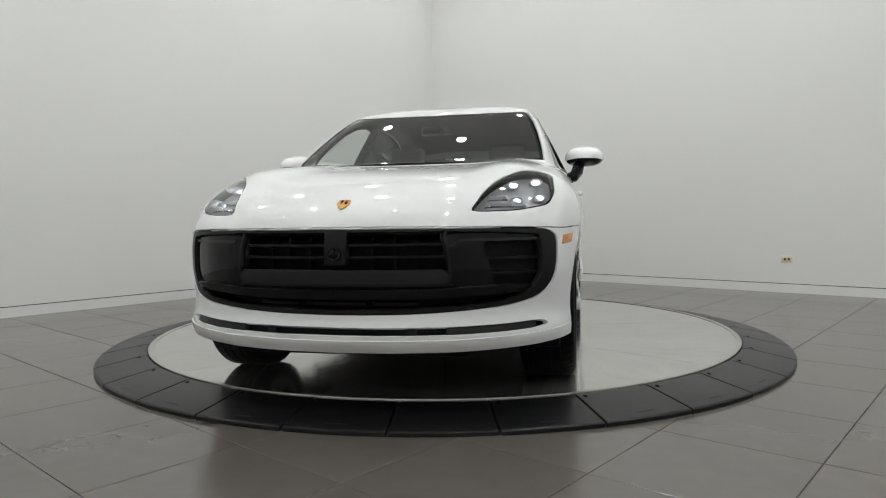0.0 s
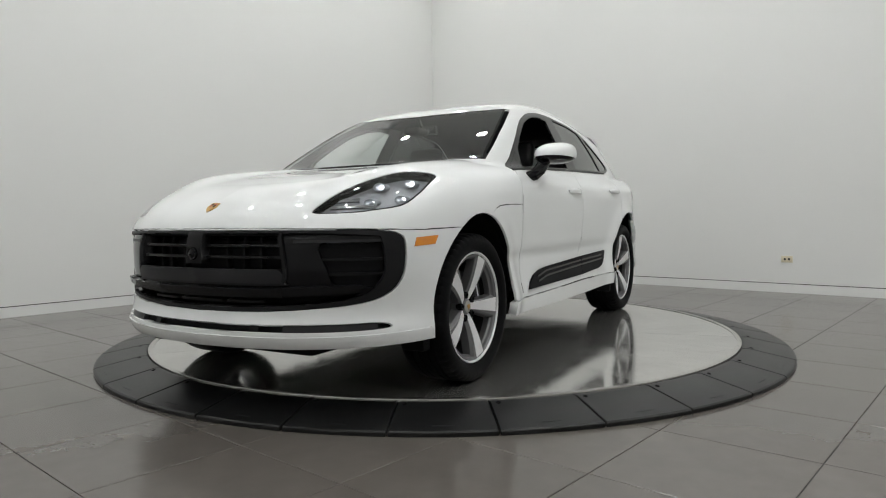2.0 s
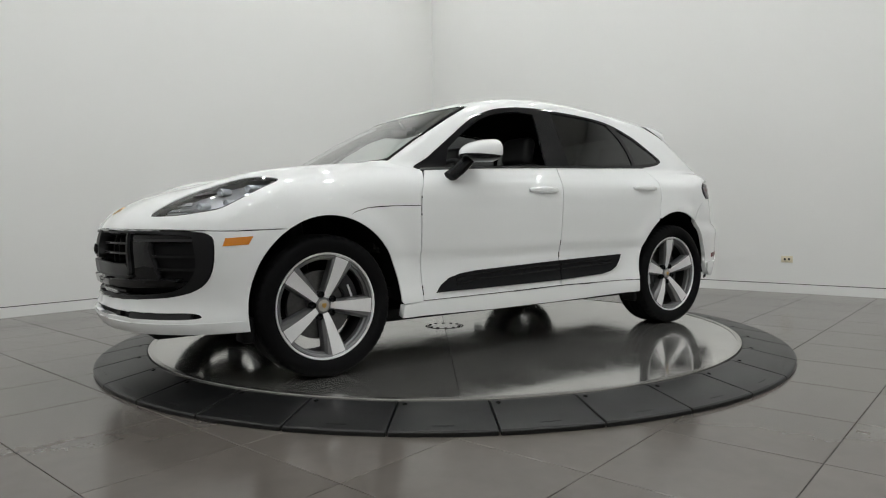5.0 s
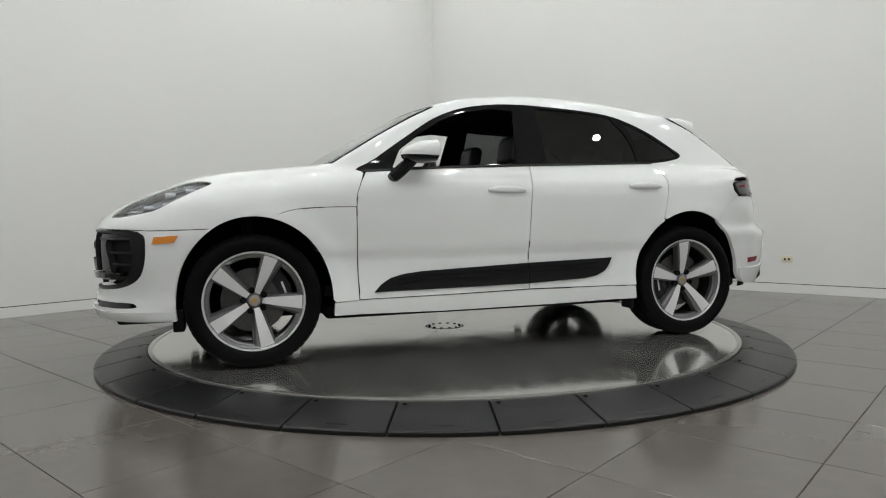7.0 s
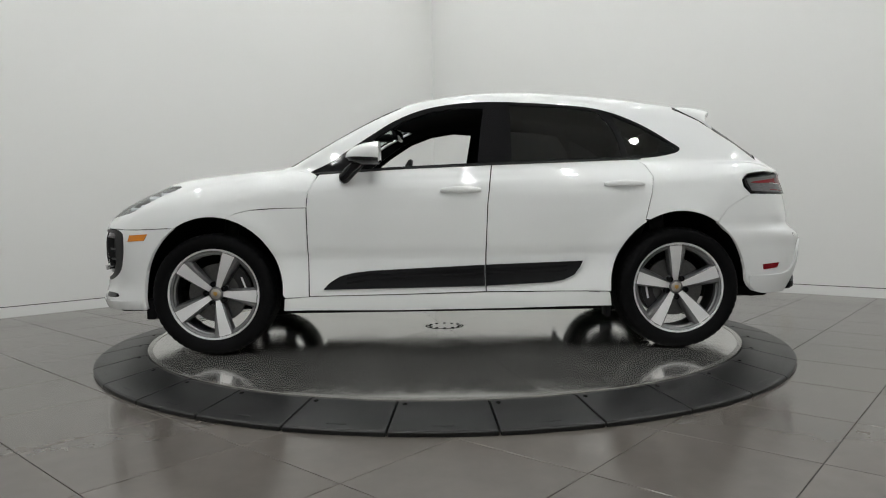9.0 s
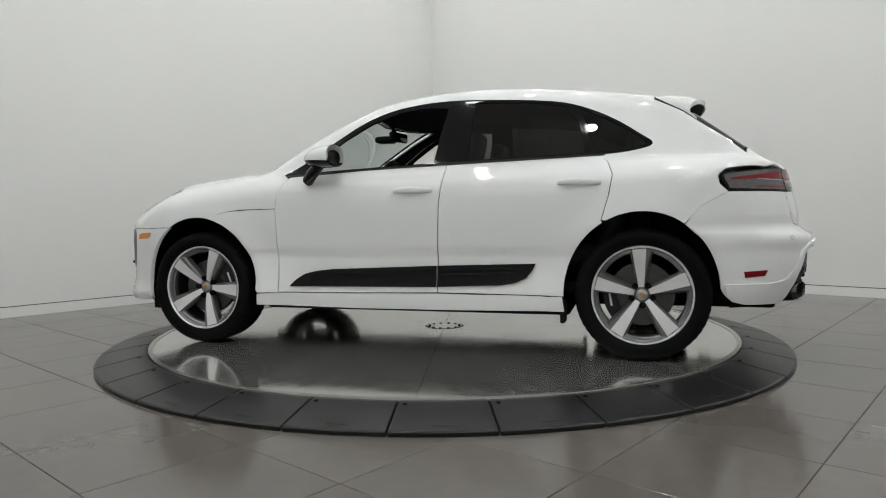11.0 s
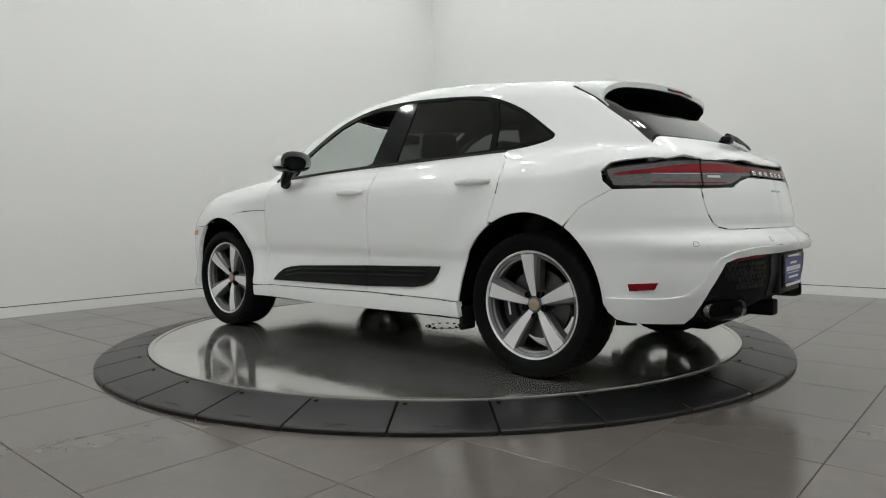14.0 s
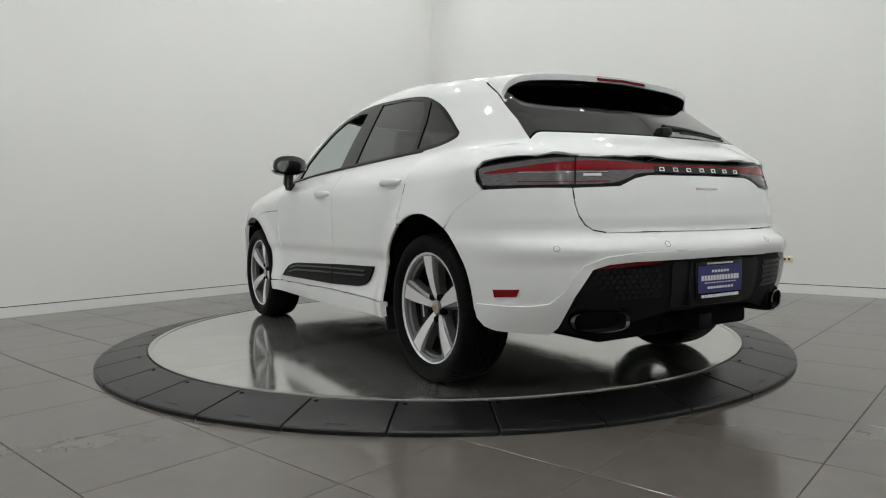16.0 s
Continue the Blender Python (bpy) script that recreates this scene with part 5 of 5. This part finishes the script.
TYRE_ME, RIM_ME, LIP_ME, FLANGE_ME, SPOKE_D, SPOKE_F = tyre_mesh(), rim_mesh(), lip_mesh(), flange_mesh(), spoke_mesh(True), spoke_mesh(False)
bm = bmesh.new()
lathe(bm, [(0.0, -0.072), (0.032, -0.0715), (0.038, -0.066), (0.044, -0.058), (0.072, -0.052), (0.076, -0.045), (0.076, -0.01)], 40, "y")
HUB_ME = mesh_of(fix(bm), RIM_DARK)
bm = bmesh.new()
lathe(bm, [(0.0, -0.0755), (0.026, -0.075), (0.031, -0.0715), (0.031, -0.065)], 28, "y")
CAP_ME = mesh_of(fix(bm), mat("cap_silver", (0.42, 0.40, 0.37), 0.3, metal=0.8))
bm = bmesh.new()
prism(bm, [(-0.011, 0.012), (0.011, 0.012), (0.012, -0.002), (0.0, -0.015), (-0.012, -0.002)], -0.0775, -0.0745, "y")
SHIELD_ME = mesh_of(bm, GOLD, False)
bm = bmesh.new()
lathe(bm, [(0.0, -0.066), (0.009, -0.067), (0.0125, -0.076), (0.017, -0.074), (0.0175, -0.045)], 16, "y")
NUT_ME = mesh_of(fix(bm), BLACK_GLOSS)
bm = bmesh.new()
lathe(bm, [(0.07, -0.03), (0.07, -0.018), (0.178, -0.018), (0.180, 0.0), (0.178, 0.014), (0.07, 0.014)], 64, "y")
BRAKE_ME = mesh_of(fix(bm), DISC_IRON, True, 30)
bm = bmesh.new()
outl = [(0.135 * math.cos(a), 0.135 * math.sin(a)) for a in np.linspace(-0.55, 0.55, 9)] + [(0.212 * math.cos(a), 0.212 * math.sin(a)) for a in np.linspace(0.55, -0.55, 9)]
prism(bm, outl, -0.042, 0.03, "y")
bmesh.ops.bevel(bm, geom=[e for e in bm.edges if e.calc_face_angle(0) > 0.8], offset=0.006, segments=2, affect="EDGES")
CALIPER_ME = mesh_of(bm, GREY_SATIN, True)
bm = bmesh.new()
box(bm, 0.168, 0.180, -0.0445, -0.040, -0.04, 0.04, 0.002)
CAL_MARK = mesh_of(bm, LETTER, False)


def wheel(x, s, base):
    turn = Matrix.Translation(OFF) @ pose(x, s * 0.812, 0.3668) @ (Matrix.Identity(4) if s < 0 else Matrix.Rotation(math.pi, 4, "Z"))
    w = part("wheel", RIM_ME, None, car, "21-inch five-spoke alloy wheel, machined silver over grey", at=turn)
    part("tyre", TYRE_ME, None, w, "black low-profile tyre")
    part("rim_lip", LIP_ME, None, w, "bright machined rim edge")
    part("rim_flange", FLANGE_ME, None, w, "stepped grey inner rim")
    part("hub", HUB_ME, None, w)
    part("centre_cap", CAP_ME, None, w, "silver centre cap")
    part("cap_shield", SHIELD_ME, None, w, "small gold shield")
    for k in range(5):
        a = base + 72 * k
        part("spoke", SPOKE_D, None, w, at=pose(0, 0, 0, 0, 90 - a, 0))
        part("spoke_face", SPOKE_F, None, w, "bright machined spoke face", at=pose(0, 0, 0, 0, 90 - a, 0))
        part("lug_nut", NUT_ME, None, w, at=pose(0, 0, 0, 0, 90 - a - 36, 0) @ pose(0, 0, 0.060))
    part("brake_disc", BRAKE_ME, None, w, "grey iron brake disc")
    part("brake_caliper", CALIPER_ME, None, w, "dark grey brake caliper", at=pose(0, 0, 0, 0, -20 if x < 0 else 170, 0))
    part("caliper_mark", CAL_MARK, None, w, at=pose(0, 0, 0, 0, -20 if x < 0 else 170, 0))


for s in (-1, 1):
    wheel(-1.403, s, 67 if s < 0 else 30)
    wheel(1.403, s, 92 if s < 0 else 50)


# cabin
def seat(x, y, rear=False):
    bm = bmesh.new()
    box(bm, x - 0.27, x + 0.25, y - 0.25, y + 0.25, 0.48, 0.66, 0.06, 4)
    root = cpart("rear_seat" if rear else "front_seat", mesh_of(bm, LEATHER), "black leather seat")
    bm = bmesh.new()
    box(bm, -0.07, 0.07, -0.25, 0.25, 0.0, 0.60, 0.06, 4)
    part("backrest", bm, LEATHER, root, at=pose(x + 0.26, y, 0.60, 0, 17, 0))
    bm = bmesh.new()
    box(bm, -0.05, 0.05, -0.14, 0.14, 0.0, 0.20, 0.045, 4)
    part("headrest", bm, LEATHER, root, at=pose(x + 0.43, y, 1.17, 0, 12, 0))
    return root


for y in (-0.40, 0.40):
    seat(-0.10, y)
    seat(0.92, y, True)
bm = bmesh.new()
prism(bm, [(-1.05, 1.08), (-0.80, 1.10), (-0.52, 1.06), (-0.42, 0.98), (-0.45, 0.72), (-0.75, 0.60), (-1.05, 0.62)], -0.80, 0.80, "y")
bmesh.ops.bevel(bm, geom=[e for e in bm.edges if e.calc_face_angle(0) > 0.3], offset=0.02, segments=3, affect="EDGES")
cpart("dashboard", mesh_of(bm, LEATHER), "black dashboard")
bm = bmesh.new()
box(bm, -0.62, -0.38, -0.58, -0.22, 1.05, 1.10, 0.03, 3)
cpart("instrument_cowl", mesh_of(bm, LEATHER), "black instrument cowl")
bm = bmesh.new()
rr = [[bm.verts.new(((0.185 + 0.016 * math.cos(b)) * math.cos(a), (0.185 + 0.016 * math.cos(b)) * math.sin(a), 0.016 * math.sin(b))) for b in np.linspace(0, 2 * math.pi, 11)[:-1]] for a in np.linspace(0, 2 * math.pi, 41)[:-1]]
for i in range(40):
    for k in range(10):
        bm.faces.new((rr[i][k], rr[i][(k + 1) % 10], rr[(i + 1) % 40][(k + 1) % 10], rr[(i + 1) % 40][k]))
box(bm, -0.06, 0.06, -0.05, 0.06, -0.03, 0.01, 0.02)
box(bm, -0.175, 0.175, -0.018, 0.018, -0.018, -0.002, 0.006)
box(bm, -0.018, 0.018, -0.175, 0.0, -0.018, -0.002, 0.006)
ob = cpart("steering_wheel", mesh_of(fix(bm), LEATHER), "black leather steering wheel")
ob.matrix_basis = Matrix.Translation(OFF) @ pose(-0.30, -0.40, 1.02, 0, 0, 90) @ pose(0, 0, 0, -66, 0, 0)
bm = bmesh.new()
box(bm, -0.02, 0.02, -0.12, 0.12, -0.035, 0.035, 0.015, 3)
tube(bm, [(-0.02, 0, 0.02), (-0.06, 0, 0.09)], 0.015, 8)
ob = cpart("rear_view_mirror", mesh_of(bm, BLACK_GLOSS), "black rear-view mirror")
ob.matrix_basis = Matrix.Translation(OFF) @ pose(-0.33, 0.0, 1.41, 0, 0, -8)
bm = bmesh.new()
box(bm, -0.50, -0.36, -0.06, 0.06, 1.37, 1.42, 0.02, 3)
cpart("sensor_pod", mesh_of(bm, BLACK_MATT), "black sensor pod behind the windscreen")
bm = bmesh.new()
box(bm, -0.45, 0.55, -0.12, 0.12, 0.42, 0.76, 0.03, 3)
cpart("centre_console", mesh_of(bm, LEATHER), "black centre console")
bm = bmesh.new()
box(bm, -1.0, 1.6, -0.78, 0.78, 0.36, 0.42)
box(bm, 1.25, 2.0, -0.70, 0.70, 0.9, 0.94)
cpart("cabin_floor", mesh_of(bm, LINING), "black carpeted cabin floor and load cover")
cpart("rear_lining", skin(T, sym([(0.0, 1.05), (tang(-0.7), 1.05), (-0.98, 1.0), (-1.02, 0.9), (-1.0, 0.45), (tang(-0.7), 0.42), (0.0, 0.42)]), [], GAP, step=0.06, gap=0, lift=-0.05, rim=0), "dark inner tail panel")
cpart("bonnet_lining", skin(G, onto(G, both([(-2.2, 0.0, 0.80), (-2.1, -0.5, 0.80), (-1.9, -0.82, 0.85), (-1.5, -0.84, 0.95), (-0.9, -0.80, 1.05), (-1.12, 0.0, 1.13)])), [], GAP, step=0.07, gap=0, lift=-0.09, rim=0), "dark panel under the bonnet")


# ---- wall socket, floor tiles ----
bm = bmesh.new()
box(bm, -0.058, 0.058, -0.008, 0.0, -0.036, 0.036, 0.003)
socket = new("wall_socket", mesh_of(bm, IVORY))
socket.matrix_basis = ROOM @ pose(float(Vector((3.78, 2.371, 0)).dot(ACROSS)), N1, 0.37)
tagged(socket, "ivory double wall socket on the white wall", "wall socket")
for x in (-0.022, 0.022):
    bm = bmesh.new()
    box(bm, x - 0.010, x + 0.010, -0.010, -0.006, -0.012, 0.012, 0.002)
    part("outlet", bm, GREY_SATIN, socket)

TILE_V = TILE.copy()
TILE_V.name = "floor_tile_varied"
info = TILE_V.node_tree.nodes.new("ShaderNodeObjectInfo")
rng = TILE_V.node_tree.nodes.new("ShaderNodeMapRange")
rng.inputs["To Min"].default_value, rng.inputs["To Max"].default_value = 0.93, 1.05
link(TILE_V, info.outputs["Random"], rng.inputs["Value"])
mixn = [n for n in TILE_V.node_tree.nodes if n.type == "MIX"][0]
mul2 = TILE_V.node_tree.nodes.new("ShaderNodeMix")
mul2.data_type, mul2.blend_type = "RGBA", "MULTIPLY"
mul2.inputs["Factor"].default_value = 1.0
link(TILE_V, mixn.outputs[2], mul2.inputs[6])
link(TILE_V, rng.outputs["Result"], mul2.inputs[7])
link(TILE_V, mul2.outputs[2], TILE_V.node_tree.nodes["Principled BSDF"].inputs["Base Color"])


def tile_geo(bm, x0, x1, y0, y1):
    e = 0.0018
    lo = [bm.verts.new(p) for p in ((x0, y0, -0.006), (x1, y0, -0.006), (x1, y1, -0.006), (x0, y1, -0.006))]
    mi = [bm.verts.new(p) for p in ((x0, y0, -0.0012), (x1, y0, -0.0012), (x1, y1, -0.0012), (x0, y1, -0.0012))]
    hi = [bm.verts.new(p) for p in ((x0 + e, y0 + e, 0), (x1 - e, y0 + e, 0), (x1 - e, y1 - e, 0), (x0 + e, y1 - e, 0))]
    bm.faces.new(hi)
    for a, b in ((lo, mi), (mi, hi)):
        for i in range(4):
            bm.faces.new((a[i], a[(i + 1) % 4], b[(i + 1) % 4], b[i]))


g = 0.0016
bm = bmesh.new()
tile_geo(bm, -PITCH / 2 + g, PITCH / 2 - g, -PITCH / 2 + g, PITCH / 2 - g)
TILE_ME = mesh_of(bm, TILE_V, False)
rest = bmesh.new()
i0, i1 = int(math.floor((M0 - TM) / PITCH)), int(math.ceil((M1 - TM) / PITCH))
j0, j1 = int(math.floor((N0 - TN) / PITCH)), int(math.ceil((N1 - TN) / PITCH))
count = 0
for i in range(i0, i1):
    for j in range(j0, j1):
        a0, a1 = TM + i * PITCH, TM + (i + 1) * PITCH
        b0, b1 = TN + j * PITCH, TN + (j + 1) * PITCH
        cx, cy = (a0 + a1) / 2, (b0 + b1) / 2
        if math.hypot(cx, cy) + PITCH * 0.72 < 2.28:
            continue
        whole = a0 >= M0 and a1 <= M1 and b0 >= N0 and b1 <= N1
        w = ROOM @ Vector((cx, cy, 0))
        if whole and -3.9 < w.y < 6.5 and count < 300:
            t = new("tile", TILE_ME)
            t.parent = floor
            t.matrix_parent_inverse = ROOM.inverted()
            t.matrix_basis = ROOM @ pose(cx, cy, 0)
            count += 1
        else:
            x0, x1, y0, y1 = max(a0, M0) + g, min(a1, M1) - g, max(b0, N0) + g, min(b1, N1) - g
            if x1 - x0 > 0.01 and y1 - y0 > 0.01:
                tile_geo(rest, x0, x1, y0, y1)
ob = part("floor_tile_rest", rest, TILE, floor, "large grey matt floor tiles", smooth=False)
ob["kind"] = "stuff"


# ---- motion: the table and the car on it turn together ----
TURNS = [(0.0, 78.02), (1.0, 69.29), (2.0, 60.57), (3.0, 51.92), (4.0, 43.40), (6.5, 22.20), (7.5, 13.72), (8.5, 5.20), (9.2, -0.78), (11.5, -20.05), (12.5, -28.47), (13.5, -36.93), (14.5, -45.38), (15.3, -52.20), (16.0, -58.21)]


def motions():
    walk(car, [(t, pose(0, 0, 0.0705, 0, 0, a)) for t, a in TURNS])
    walk(table, [(t, pose(0, 0, 0, 0, 0, a)) for t, a in TURNS])


motions()
